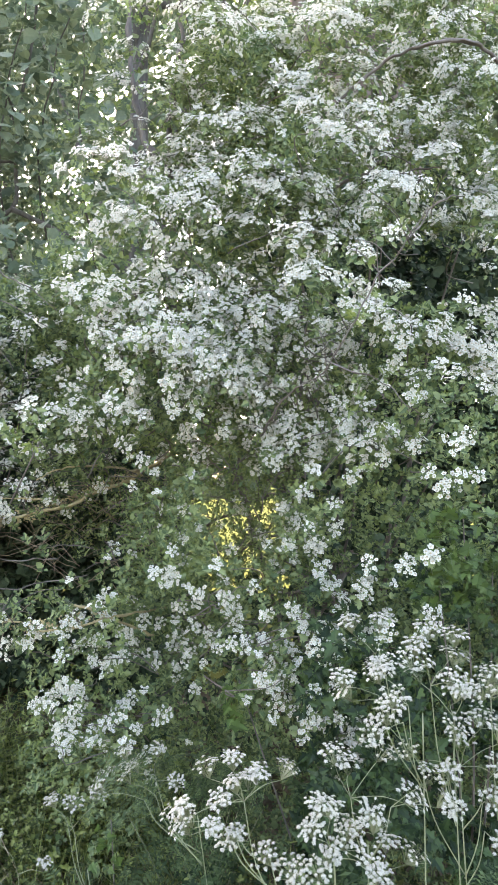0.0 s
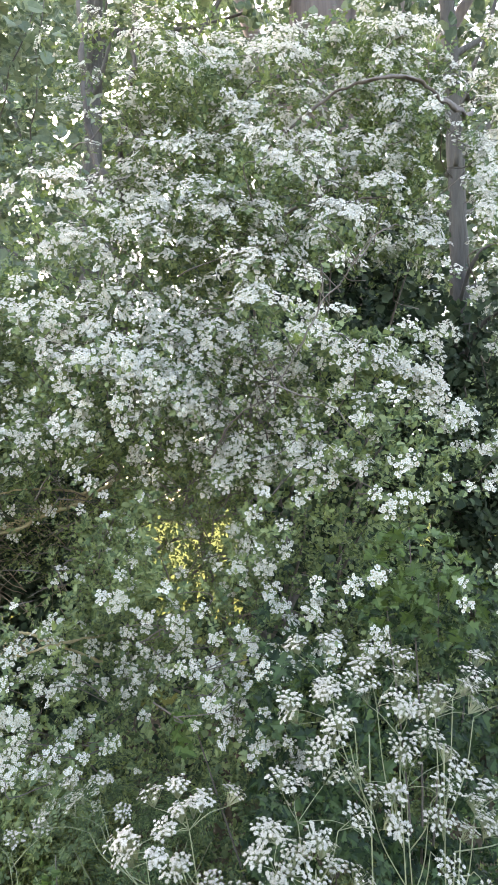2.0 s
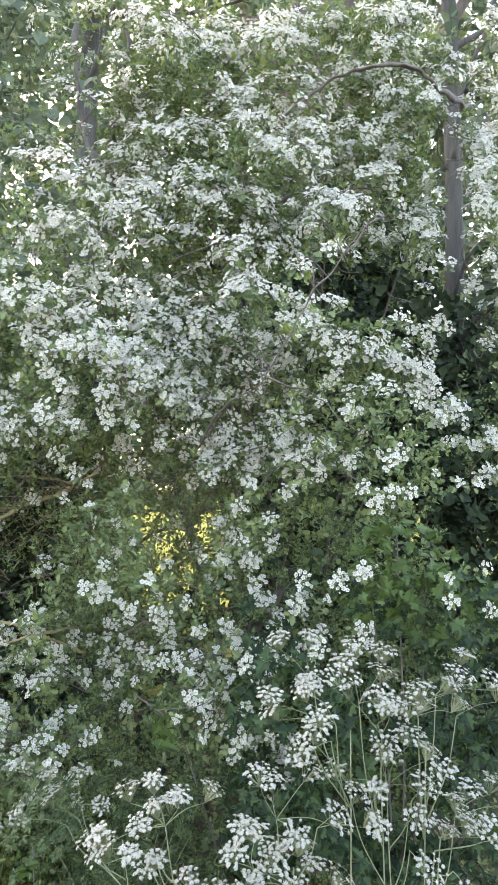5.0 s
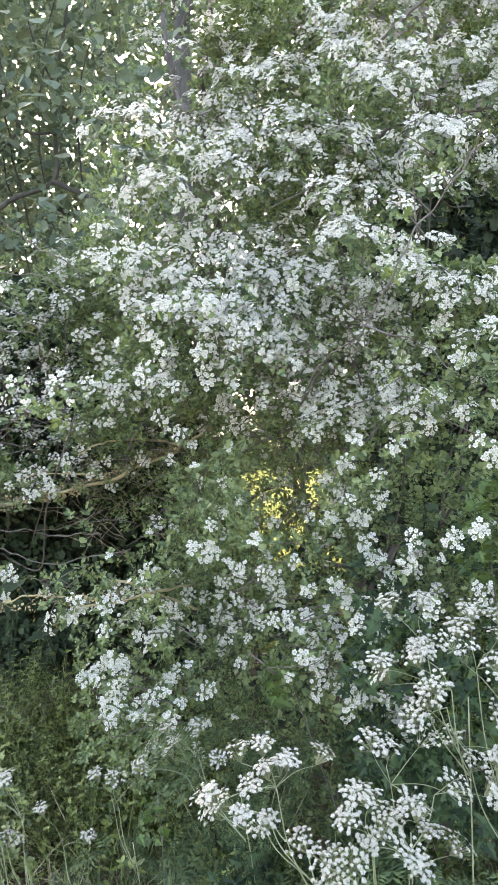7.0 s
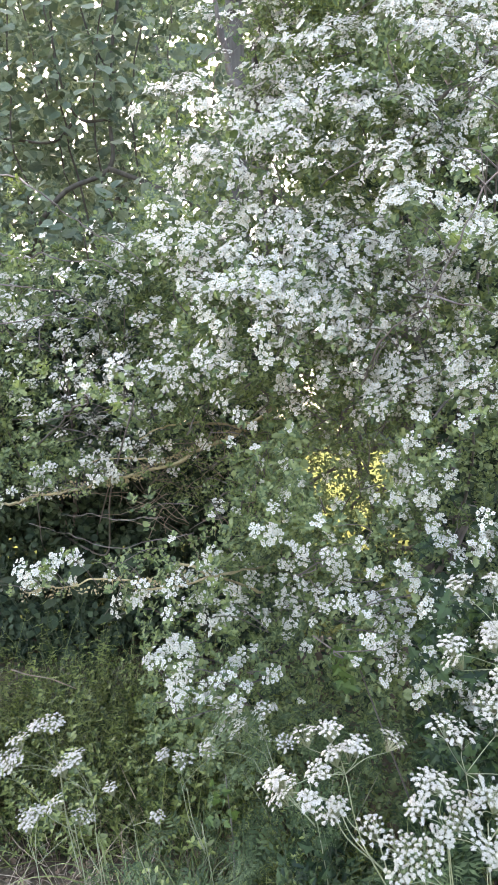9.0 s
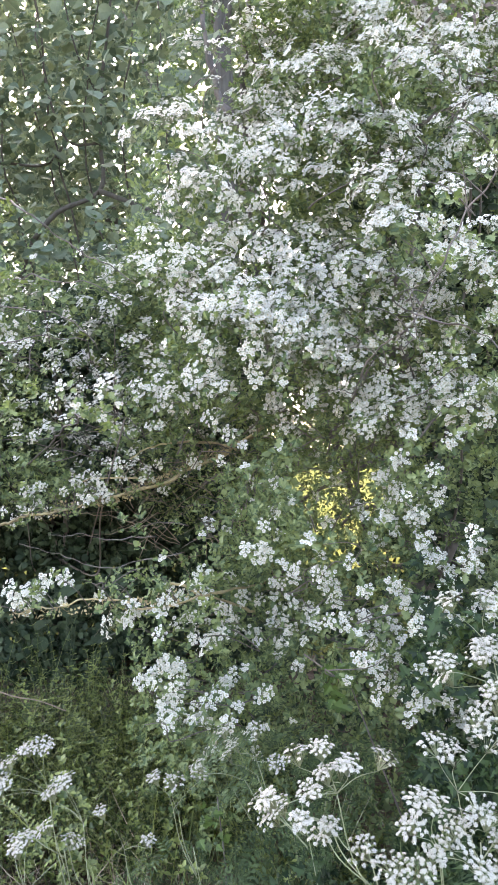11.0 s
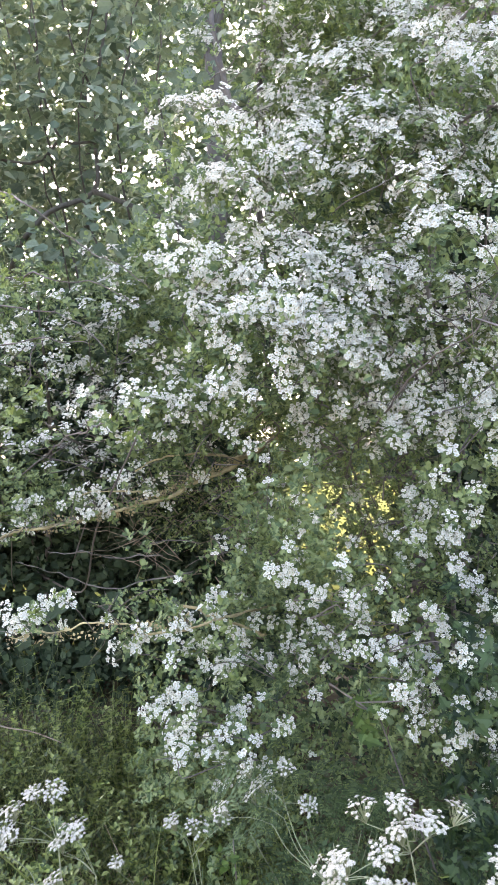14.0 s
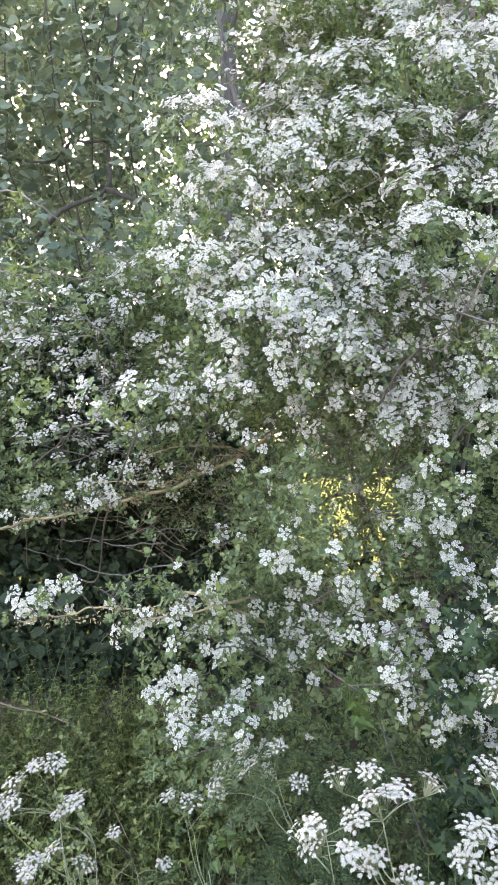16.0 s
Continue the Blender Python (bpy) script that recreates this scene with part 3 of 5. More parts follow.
inner_leaves = leaf_places(9800, -0.75, 1.7, 0.3, 3.3, 0.45)
main_leaves, inner_leaves = main_leaves[on_branch_clear(main_leaves)], inner_leaves[on_branch_clear(inner_leaves)]
along = rng.uniform(0, 1, (42, 1))
veil = np.concatenate([rng.uniform((-0.34, 1.66, 1.12), (0.22, 2.1, 1.62), (80, 3)), np.array([-0.46, 2.12, 1.40]) * (1 - along) + np.array([-1.2, 2.05, 1.25]) * along + rng.normal(0, 1, (42, 3)) * (0.03, 0.05, 0.045)])
heads = np.concatenate([heads, veil])
facing = np.concatenate([facing, np.array([0, -1.0, 0.4]) + rng.normal(0, 0.35, (len(veil), 3))])
for p in rng.uniform((-0.50, 1.8, 1.12), (0.22, 2.4, 1.62), (150, 3)):
    p, d = Vector(p), Vector((rng.uniform(-1, 1), rng.uniform(-0.5, 0.1), rng.uniform(-0.3, 0.9))).normalized() * rng.uniform(0.06, 0.16)
    twigs.append(crooked(smooth_line([p, p + d * 0.5 + Vector((0, 0, 0.012)), p + d], 4), 0.012))
def gap_veil(n):
    """Small sunlit leaves and thin twigs that break up the light of the gap."""
    P = np.concatenate([rng.uniform((-0.42, 1.85, 1.02), (0.24, 3.0, 1.66), (n, 3)), rng.uniform((-0.80, 2.4, 1.12), (-0.3, 3.0, 1.50), (n // 5, 3))])
    clump = np.sin(23 * P[:, 0] + 9 * np.sin(17 * P[:, 2])) + np.sin(29 * P[:, 2] + 13 * P[:, 1])
    P = P[clump > rng.uniform(-1.9, 0.5, len(P))]
    return P[on_branch(P) < 0.5]


young = np.concatenate([leaf_places(650, -0.7, 1.2, 0.5, 2.8, 0.05), leaf_places(150, -0.45, 0.2, 1.15, 1.6, 0.25)])
main_tips = [(0.16, 1.9, 2.3), (0.5, 1.9, 2.5), (-0.34, 2.26, 2.75), (-0.15, 2.0, 1.9), (0.3, 1.7, 1.7), (0.7, 1.6, 1.8), (0.55, 1.6, 1.45), (-0.3, 1.9, 1.2), (-0.45, 1.85, 0.95), (0.9, 2.0, 2.6), (0.1, 2.1, 3.1), (0.45, 1.9, 3.0), (-0.2, 1.8, 2.15)]


def shoots(centres, n, spread):
    """Tufts of fresh leaves at the ends of young shoots."""
    return np.concatenate([np.array(c) + rng.normal(0, 1, (n, 3)) * spread for c in centres])


SHOOTS = [(0.251, 1.35, 1.623), (0.335, 1.40, 1.608), (0.229, 1.40, 1.366), (0.23, 1.20, 1.80), (-0.36, 1.70, 1.65), (-0.12, 1.70, 1.58), (-0.38, 1.70, 0.96), (-0.38, 1.68, 1.12)]
young = np.concatenate([young, shoots(SHOOTS, 6, 0.034)])
hawthorn = build_hawthorn("hawthorn_tree", (0.38, 2.75, 0.1), "hawthorn bush covered in white May blossom in the hedge", stems_of((0.38, 2.75, 0.15), main_tips, 0.045, 3), heads, twigs, main_leaves, young, 300, inner_leaves, facing)

veil_leaves = gap_veil(3400)
under(scatter("gap_foliage", FINE_SPRIGS, frames_of(veil_leaves, np.array([0, -0.5, 0.5]) + rng.normal(0, 0.7, (len(veil_leaves), 3)), rng.uniform(0.7, 1.2, len(veil_leaves))), [M_LEAF_NEW], label="small sunlit leaves in the gap"), hawthorn)

heads2, twigs2 = sprays(112, -1.9, -0.62, 1.25, 2.2)
heads2[:, 1] += np.where((heads2[:, 2] < 1.85) & (rng.uniform(0, 1, len(heads2)) < 0.7), 0.55, 0.0)
left_leaves = leaf_places(2700, -2.2, -0.6, 1.2, 2.3, 0.28)
left_leaves = left_leaves[on_branch_clear(left_leaves)]
left_tips = [(-1.1, 2.1, 2.1), (-0.75, 1.9, 1.9), (-1.5, 2.2, 1.9), (-0.55, 1.35, 1.55), (-1.3, 2.1, 1.5)]
hawthorn_left = build_hawthorn("hawthorn_tree", (-1.9, 4.1, 0.1), "leafy hawthorn with sparse white blossom and bare grey twigs", stems_of((-1.9, 4.1, 0.1), left_tips, 0.022, 5), heads2, twigs2, left_leaves, np.concatenate([left_leaves[::9] + (0, -0.05, 0.02), shoots([(-0.535, 1.30, 1.525), (-0.80, 1.60, 1.62), (-0.86, 1.62, 1.58), (-0.93, 1.72, 1.96), (-1.0, 1.9, 2.2)], 9, 0.03)]), 40, leaf_places(2600, -2.3, -0.6, 1.25, 2.4, 0.5))

# the dense heart of the hedge behind the blossoming face
def hedge_heart():
    n = 8500
    P = rng.uniform((-3.2, 2.45, 0.12), (3.0, 3.9, 2.9), (n, 3))
    P = P[(P[:, 1] > 2.75 + 0.35 * field(P[:, 0], P[:, 2], -1.1, 0.8, 0.9, 0.6)) | (P[:, 0] > -0.55)]
    P = P[(hollow(P[:, 0], P[:, 1], P[:, 2]) < rng.uniform(0.1, 0.7, len(P))) & (P[:, 2] < 2.0 + 0.9 * (P[:, 0] > -0.1))]
    # L, R and U: leaves added to close bright specks with dark.
    L = np.concatenate([rng.uniform((-2.8, 3.45, 0.1), (-0.35, 4.1, 1.35), (4600, 3)), rng.uniform((-2.8, 3.0, 1.3), (-0.42, 3.8, 2.25), (3000, 3)), rng.uniform((-2.4, 3.9, 0.8), (-0.5, 4.4, 1.4), (2400, 3))])
    R = rng.uniform((0.3, 3.0, 0.1), (2.4, 3.8, 2.4), (5600, 3))
    U = rng.uniform((0.2, 3.2, 2.2), (1.38, 3.8, 3.05), (1500, 3))
    P = np.concatenate([P, L, R, U])
    P = P[(P[:, 1] > 3.45) | (P[:, 0] > -0.5) | (P[:, 2] > 1.3)]
    e = empty("hedge_thicket", (0.6, 3.0, 0.1), "dense ivy and hawthorn thicket inside the hedge, leaf colour darkened for its shade", "hedge")
    under(scatter("foliage", IVY_SPRIGS, frames_of(P, rng.normal(0, 0.6, (len(P), 3)) + (0, -0.6, 0.4), rng.uniform(0.75, 1.35, len(P))), [M_SHADED_LEAF]), e)
    for k in range(14):
        x = rng.uniform(0.5, 2.4)
        st = tube(Shape(), smooth_line([(x, 3.5, 0.05), (x + rng.uniform(-0.2, 0.2), 3.4, 0.9), (x + rng.uniform(-0.5, 0.5), 3.1, 2.0)], 5), rng.uniform(0.008, 0.02), 0.004, 6, 0.3)
        under(st.ob("stem", [M_TWIG], smooth=True), e)


hedge_heart()

# ---- trees behind ----
def furrowed(line, r0, r1, sides=110, deep=0.055):
    """A thick trunk whose bark stands in long ridges that split and join."""
    V, F, n = [], [], len(line)
    for i, p in enumerate(line):
        r = r0 + (r1 - r0) * i / (n - 1)
        for k in range(sides):
            a = 2 * math.pi * k / sides
            c, s_ = math.cos(a), math.sin(a)
            q = Vector((c * 5.5, s_ * 5.5, p.z * 0.9))
            ridge = abs(noise.noise(q + noise.noise_vector(q * 0.7) * 0.5)) + 0.5 * abs(noise.noise(q * 2.3))
            rr = r * (1 - deep + 2.6 * deep * min(ridge, 0.5))
            V.append((p.x + c * rr, p.y + s_ * rr, p.z))
    for i in range(n - 1):
        for k in range(sides):
            a, b = i * sides + k, i * sides + (k + 1) % sides
            F.append((a, b, b + sides, a + sides))
    return Shape().add(V, F)


def back_tree(name, place, height, r, label, lean, crown, leaf_count, bark, leaf_mat=M_HAZEL):
    e = empty(name, place, label, "tree", "trees behind the hedge")
    p = Vector(place)
    top = p + Vector((lean[0], lean[1], height))
    mid = p.lerp(top, 0.5) + Vector((0.06, 0, 0))
    line = [p - Vector((0, 0, 0.2)), p.lerp(top, 0.2), mid, top]
    stem = furrowed(smooth_line(line, 40), r, r * 0.45) if r > 0.3 else tube(Shape(), smooth_line(line, 30), r, r * 0.45, 20, 0.25)
    under(stem.ob("trunk", [bark], smooth=True), e)
    cx, cy, cz, rx, ry, rz = crown
    for k in range(9):
        h = rng.uniform(0.35, 0.95)
        a = p.lerp(top, h)
        b = Vector((cx + rng.uniform(-rx, rx) * 0.8, cy + rng.uniform(-ry, ry) * 0.8, max(a.z + 0.2, cz + rng.uniform(-rz, rz) * 0.7)))
        under(tube(Shape(), smooth_line([a, a.lerp(b, 0.5) + Vector((0, 0, -0.1)), b], 6), r * 0.3, 0.008, 7, 0.3).ob("limb", [bark], smooth=True), e)
    u = rng.normal(0, 1, (leaf_count, 3))
    u /= np.linalg.norm(u, axis=1, keepdims=True)
    Q = np.array([cx, cy, cz]) + u * (rng.uniform(0.15, 1, (leaf_count, 1)) ** 0.5) * (rx, ry, rz)
    Q = Q[(hollow(Q[:, 0], Q[:, 1], Q[:, 2]) * 1.2 < rng.uniform(0.1, 1, len(Q))) & (Q[:, 2] > 1.5)]
    under(scatter("crown", HAZEL_SPRIGS, frames_of(Q, rng.normal(0, 0.6, (len(Q), 3)) + (0, 0, 0.5), rng.uniform(0.7, 1.2, len(Q))), [leaf_mat]), e)
    return e


ash = back_tree("ash_tree", (1.60, 3.75, 0.1), 6.5, 0.088, "grey-barked tree trunk standing behind the blossoming hedge", (0.1, 0.3), (2.6, 4.6, 4.8, 1.7, 1.0, 2.2), 900, M_BARK)
back_tree("ash_tree", (-0.86, 4.9, 0.1), 7.5, 0.11, "slender grey tree trunk behind the hedge against bright sky", (0.05, 0.3), (-0.4, 5.6, 6.0, 2.2, 1.2, 2.0), 900, M_BARK)
for line, r0, r1 in (([(1.60, 3.72, 1.95), (1.55, 3.5, 2.22), (1.61, 3.4, 2.39), (1.74, 3.3, 2.48), (2.0, 3.2, 2.56)], 0.017, 0.010),
                     ([(1.62, 3.72, 2.6), (1.68, 3.6, 2.85), (1.86, 3.5, 3.0), (2.1, 3.4, 3.1)], 0.015, 0.009),
                     ([(1.64, 3.74, 3.5), (1.69, 3.7, 3.95), (1.80, 3.62, 4.25), (1.90, 3.6, 4.6)], 0.017, 0.010)):
    under(tube(Shape(), smooth_line(line, 8), r0, r1, 9, 0.2).ob("limb", [M_BARK], smooth=True), ash)
back_tree("oak_tree", (1.15, 5.6, 0.1), 9.0, 0.6, "thick old tree trunk with furrowed brown bark", (0.1, 0.2), (0.9, 6.0, 6.6, 2.6, 1.4, 2.4), 1100, M_BARK_BROWN)


# ---- hazel with broad leaves ----
def build_hazel():
    e = empty("hazel_bush", (-1.75, 3.9, 0.15), "hazel bush with broad green leaves and dark forked stems", "hazel")
    lines = [([(-1.75, 3.9, 0.0), (-1.75, 3.75, 1.4), (-1.60, 3.2, 2.3), (-1.353, 3.0, 2.591), (-1.126, 3.1, 2.748), (-1.111, 3.1, 2.985), (-1.092, 3.1, 3.28), (-1.03, 3.1, 3.67), (-1.0, 3.1, 4.2)], 0.016, 0.006),
             ([(-1.126, 3.1, 2.748), (-0.94, 3.0, 2.638), (-0.637, 2.8, 2.433), (-0.5, 2.7, 2.3)], 0.013, 0.005),
             ([(-1.111, 3.1, 2.985), (-1.262, 3.05, 2.994), (-1.337, 3.0, 3.249), (-1.35, 3.0, 3.485), (-1.4, 3.0, 3.9)], 0.007, 0.004),
             ([(-1.262, 3.05, 2.99), (-1.387, 3.05, 2.886), (-1.613, 3.0, 2.903), (-2.0, 3.0, 2.95)], 0.008, 0.005),
             ([(-1.10, 3.1, 3.2), (-1.179, 3.0, 3.404), (-1.25, 3.0, 3.8)], 0.006, 0.003)]
    for i, (ln, a, b) in enumerate(lines):
        under(tube(Shape(), smooth_line(ln, 6), a, b, 8, 0.2).ob("stem" if i == 0 else "limb", [M_BARK], smooth=True), e)
    n = 2000
    P = rng.uniform((-2.6, 2.5, 2.3), (-0.45, 3.3, 4.1), (n, 3))
    k = (P[:, 1] + 0.1) / 1.85
    clear = 1.3 * field(P[:, 0], P[:, 2], -1.1, 2.66, 0.55, 0.25)
    P = P[(hollow(P[:, 0], P[:, 1], P[:, 2]) * 1.1 + 0.8 * clear < rng.uniform(0.1, 1, n)) & (P[:, 0] / k < -0.35 + 0.2 * (P[:, 2] - 2.3) / k)]
    P = P[np.argsort(P[:, 1])]
    F = frames_of(P, rng.normal(0, 0.4, (len(P), 3)) + (0, -0.6, 0.7), rng.uniform(0.55, 1.1, len(P)))
    datas = []
    for i, m in enumerate(F[:300]):
        if i < 3:
            ob = HAZEL[i].ob("leaf", [M_HAZEL])
            datas.append(ob.data)
        else:
            ob = new("leaf", datas[i % 3])
        ob.matrix_basis = Matrix(m.tolist())
        under(ob, e)
    under(scatter("foliage", HAZEL, F[300:], [M_HAZEL]), e)
    S = np.concatenate([rng.uniform((-2.6, 2.7, 2.4), (-0.6, 3.5, 4.1), (1000, 3)), rng.uniform((-2.9, 3.5, 2.0), (-0.5, 4.2, 4.8), (2000, 3)), rng.uniform((-3.2, 3.4, 2.0), (-1.15, 4.2, 5.0), (2900, 3))])
    k = (S[:, 1] + 0.1) / 1.85
    S = S[(hollow(S[:, 0], S[:, 1], S[:, 2]) + 0.9 * field(S[:, 0], S[:, 2], -1.1, 2.7, 0.4, 0.22) < rng.uniform(0.1, 1, len(S))) & (S[:, 0] / k < -0.30)]
    under(scatter("young_foliage", PLAIN_SPRIGS, frames_of(S, rng.normal(0, 0.5, (len(S), 3)) + (0, -0.6, 0.5), rng.uniform(0.9, 1.5, len(S))), [M_HAZEL]), e)
    for j in range(8):
        x = rng.uniform(-2.2, -0.75)
        under(tube(Shape(), crooked(smooth_line([(x + 0.1, 3.3, 2.2), (x, 3.1, 3.0), (x + rng.uniform(-0.3, 0.3), 3.0, 3.9)], 7), 0.03), rng.uniform(0.004, 0.008), 0.003, 6, 0.2).ob("limb", [M_BARK], smooth=True), e)


build_hazel()


# ---- woodland edge across the meadow ----
def build_woodland():
    e = empty("woodland_edge", (0, 9, -0.02), "sunlit leafy trees at the far edge of the meadow", "trees")
    n = 9000
    P = rng.uniform((-7, 7.5, 1.75), (7, 10.5, 8.5), (n, 3))
    P = P[P[:, 2] > 1.8 + 0.5 * np.sin(P[:, 0] * 1.7)]
    big = [sprig([leaf_plain(0.15, 0.13), leaf_plain(0.12, 0.11)], k, 0.35, 90 + k, 0.2) for k in (4, 5)]
    P = P[hollow(P[:, 0], P[:, 1], P[:, 2]) < rng.uniform(0.2, 1.2, len(P))]
    under(scatter("foliage", big, frames_of(P, rng.normal(0, 0.6, (len(P), 3)) + (0, -0.2, 0.5), rng.uniform(0.8, 1.5, len(P))), [M_HAZEL]), e)
    for x in (-7.5, -5.2, -3.1, 3.4, 5.6, 8.2):
        st = tube(Shape(), smooth_line([(x, 9, -0.2), (x + 0.1, 9, 3), (x - 0.1, 9.3, 7)], 6), 0.16, 0.07, 10, 0.2)
        under(st.ob("trunk", [M_BARK], smooth=True), e)


build_woodland()


def far_hedge():
    n = 1500
    P = np.stack([rng.uniform(-60, 60, n), rng.uniform(52, 56, n), rng.uniform(0, 6, n) ** 1.0], 1)
    P[:, 2] *= 0.7 + 0.3 * np.sin(P[:, 0] * 0.31)
    big = [sprig([leaf_plain(0.8, 0.75), leaf_plain(0.6, 0.6)], k, 1.4, 140 + k, 0.2) for k in (6, 7)]
    h = scatter("far_hedge", big, frames_of(P, rng.normal(0, 0.6, (n, 3)) + (0, -0.4, 0.5), rng.uniform(0.8, 1.6, n)), [M_HAZEL])
    tagged(h, "distant leafy hedge beyond the meadow", "hedge")


far_hedge()


def field_edge_shrub():
    e = empty("field_edge_shrub", (-0.3, 4.7, 0.0), "sunlit yellow-green shrub on the meadow side of the hedge", "shrub")
    P = np.concatenate([rng.uniform((-1.8, 4.4, 0.75), (0.7, 5.2, 1.75), (600, 3)), rng.uniform((-0.9, 4.4, 0.95), (0.2, 5.2, 1.6), (450, 3))])
    P = P[0.95 * hollow(P[:, 0], P[:, 1], P[:, 2]) < rng.uniform(0.1, 1.1, len(P))]
    under(scatter("foliage", PLAIN_SPRIGS, frames_of(P, rng.normal(0, 0.6, (len(P), 3)) + (0, -0.3, 0.5), rng.uniform(0.9, 1.5, len(P))), [M_LEAF_NEW]), e)
    for k in range(9):
        x = rng.uniform(-1.4, 0.5)
        st = tube(Shape(), smooth_line([(x, 4.7, -0.05), (x + rng.uniform(-0.15, 0.15), 4.75, 0.8), (x + rng.uniform(-0.4, 0.4), 4.8, 1.7)], 5), 0.012, 0.004, 6, 0.3)
        under(st.ob("stem", [M_TWIG], smooth=True), e)


field_edge_shrub()

# ---- branches that stand clear of the hedge ----
def clear_branches():
    rows = [([(-0.05, 2.6, 1.58), (-0.22, 2.4, 1.53), (-0.293, 2.3, 1.502), (-0.368, 2.25, 1.454), (-0.479, 2.2, 1.40), (-0.624, 2.15, 1.339), (-0.732, 2.12, 1.297), (-0.90, 2.1, 1.265), (-1.076, 2.1, 1.241), (-1.3, 2.12, 1.20)], 0.0076, 0.0040, M_LICHEN),
            ([(-0.368, 2.25, 1.454), (-0.431, 2.15, 1.457), (-0.52, 2.08, 1.466), (-0.603, 2.0, 1.45), (-0.68, 2.0, 1.40)], 0.0045, 0.0018, M_LICHEN),
            ([(-0.624, 2.15, 1.339), (-0.74, 2.08, 1.362), (-0.86, 2.05, 1.35)], 0.0032, 0.0015, M_LICHEN),
            ([(-0.2, 2.4, 0.95), (-0.397, 1.75, 1.03), (-0.504, 1.74, 0.999), (-0.613, 1.74, 1.01), (-0.724, 1.74, 1.026), (-0.812, 1.72, 1.016), (-0.965, 1.70, 0.991)], 0.0036, 0.0017, M_LICHEN),
            ([(-0.30, 2.0, 0.92), (-0.45, 1.76, 1.045), (-0.50, 1.74, 1.06)], 0.0045, 0.003, M_LICHEN),
            ([(-0.5, 1.95, 1.12), (-0.7, 1.85, 1.10), (-0.85, 1.82, 1.14), (-0.97, 1.8, 1.18)], 0.0016, 0.0009, M_TWIG),
            ([(-0.58, 1.9, 1.18), (-0.75, 1.85, 1.19), (-0.9, 1.85, 1.21)], 0.0016, 0.0009, M_TWIG),
            ([(-0.60, 1.86, 0.98), (-0.66, 1.82, 0.93), (-0.72, 1.8, 0.90)], 0.0017, 0.0008, M_TWIG),
            ([(0.02, 1.7, 1.52), (0.07, 1.3, 1.60), (0.14, 1.15, 1.66), (0.26, 1.1, 1.83), (0.30, 1.08, 1.89), (0.34, 1.08, 1.95)], 0.0019, 0.001, M_TWIG),
            ([(0.30, 1.08, 1.89), (0.36, 1.1, 1.96), (0.43, 1.12, 1.99)], 0.0018, 0.001, M_TWIG),
            ([(0.14, 1.15, 1.66), (0.22, 1.12, 1.63), (0.33, 1.12, 1.55)], 0.0014, 0.001, M_TWIG),
            ([(0.2, 2.5, 1.3), (0.17, 2.2, 1.6), (0.19, 2.1, 1.78), (0.23, 2.1, 1.97), (0.3, 2.2, 2.3)], 0.024, 0.012, M_TWIG),
            ([(-0.2, 2.5, 1.9), (-0.262, 2.10, 2.42), (-0.246, 2.08, 2.75), (-0.223, 2.10, 3.10), (-0.235, 2.12, 3.5)], 0.013, 0.007, M_TWIG),
            ([(-0.25, 2.5, 1.7), (-0.33, 2.40, 2.55), (-0.424, 2.45, 2.86), (-0.455, 2.45, 3.2), (-0.48, 2.45, 3.6)], 0.015, 0.008, M_TWIG),
            ([(0.1, 1.9, 2.25), (0.3, 1.8, 2.33), (0.6, 1.75, 2.36)], 0.007, 0.002, M_TWIG),
            ([(1.66, 3.65, 3.75), (1.32, 2.8, 3.28), (0.97, 2.05, 2.80), (0.80, 1.78, 2.68), (0.60, 1.66, 2.68), (0.40, 1.70, 2.64), (0.2, 1.85, 2.52)], 0.011, 0.003, M_TWIG),
            ([(-0.16, 2.35, 1.24), (0.0, 2.3, 1.33), (0.12, 2.3, 1.37), (0.25, 2.4, 1.40)], 0.008, 0.006, M_TWIG),
            ([(-0.02, 2.35, 1.14), (0.06, 2.3, 1.20), (0.16, 2.3, 1.22)], 0.006, 0.004, M_TWIG),
            ([(0.02, 2.45, 1.30), (0.0, 2.4, 1.42), (-0.03, 2.4, 1.60)], 0.006, 0.004, M_TWIG)]
    for ln, a, b, m in rows:
        under(tube(Shape(), crooked(smooth_line(ln, 16), 0.020), a, b, 7, 1.3).ob("limb", [m], label="yellow lichen-covered branch" if m is M_LICHEN else "", smooth=True), hawthorn)
    for ln, a, b in [([(-1.3, 2.3, 2.45), (-0.976, 1.9, 2.238), (-0.831, 1.88, 2.108), (-0.701, 1.86, 2.022), (-0.578, 1.85, 1.939)], 0.0031, 0.0014),
                     ([(-1.4, 2.1, 1.98), (-1.027, 1.8, 1.902), (-0.83, 1.8, 1.861), (-0.734, 1.8, 1.797), (-0.70, 1.8, 1.748)], 0.0027, 0.0013),
                     ([(-1.3, 2.2, 1.80), (-1.08, 1.9, 1.812), (-0.857, 1.9, 1.803), (-0.75, 1.88, 1.79)], 0.0028, 0.0013),
                     ([(-0.93, 1.88, 1.80), (-0.935, 1.86, 1.73), (-0.949, 1.85, 1.66)], 0.0018, 0.001),
                     ([(-1.2, 2.3, 1.40), (-0.85, 1.9, 1.52), (-0.6, 1.4, 1.53), (-0.5, 1.3, 1.54)], 0.0029, 0.0013),
                     ([(-1.3, 2.2, 2.12), (-1.0, 1.95, 2.02), (-0.8, 1.9, 1.98), (-0.62, 1.88, 1.90)], 0.003, 0.0013)]:
        under(tube(Shape(), crooked(smooth_line(ln, 10), 0.02), a, b, 6, 0.5).ob("limb", [M_TWIG], smooth=True), hawthorn_left)


clear_branches()


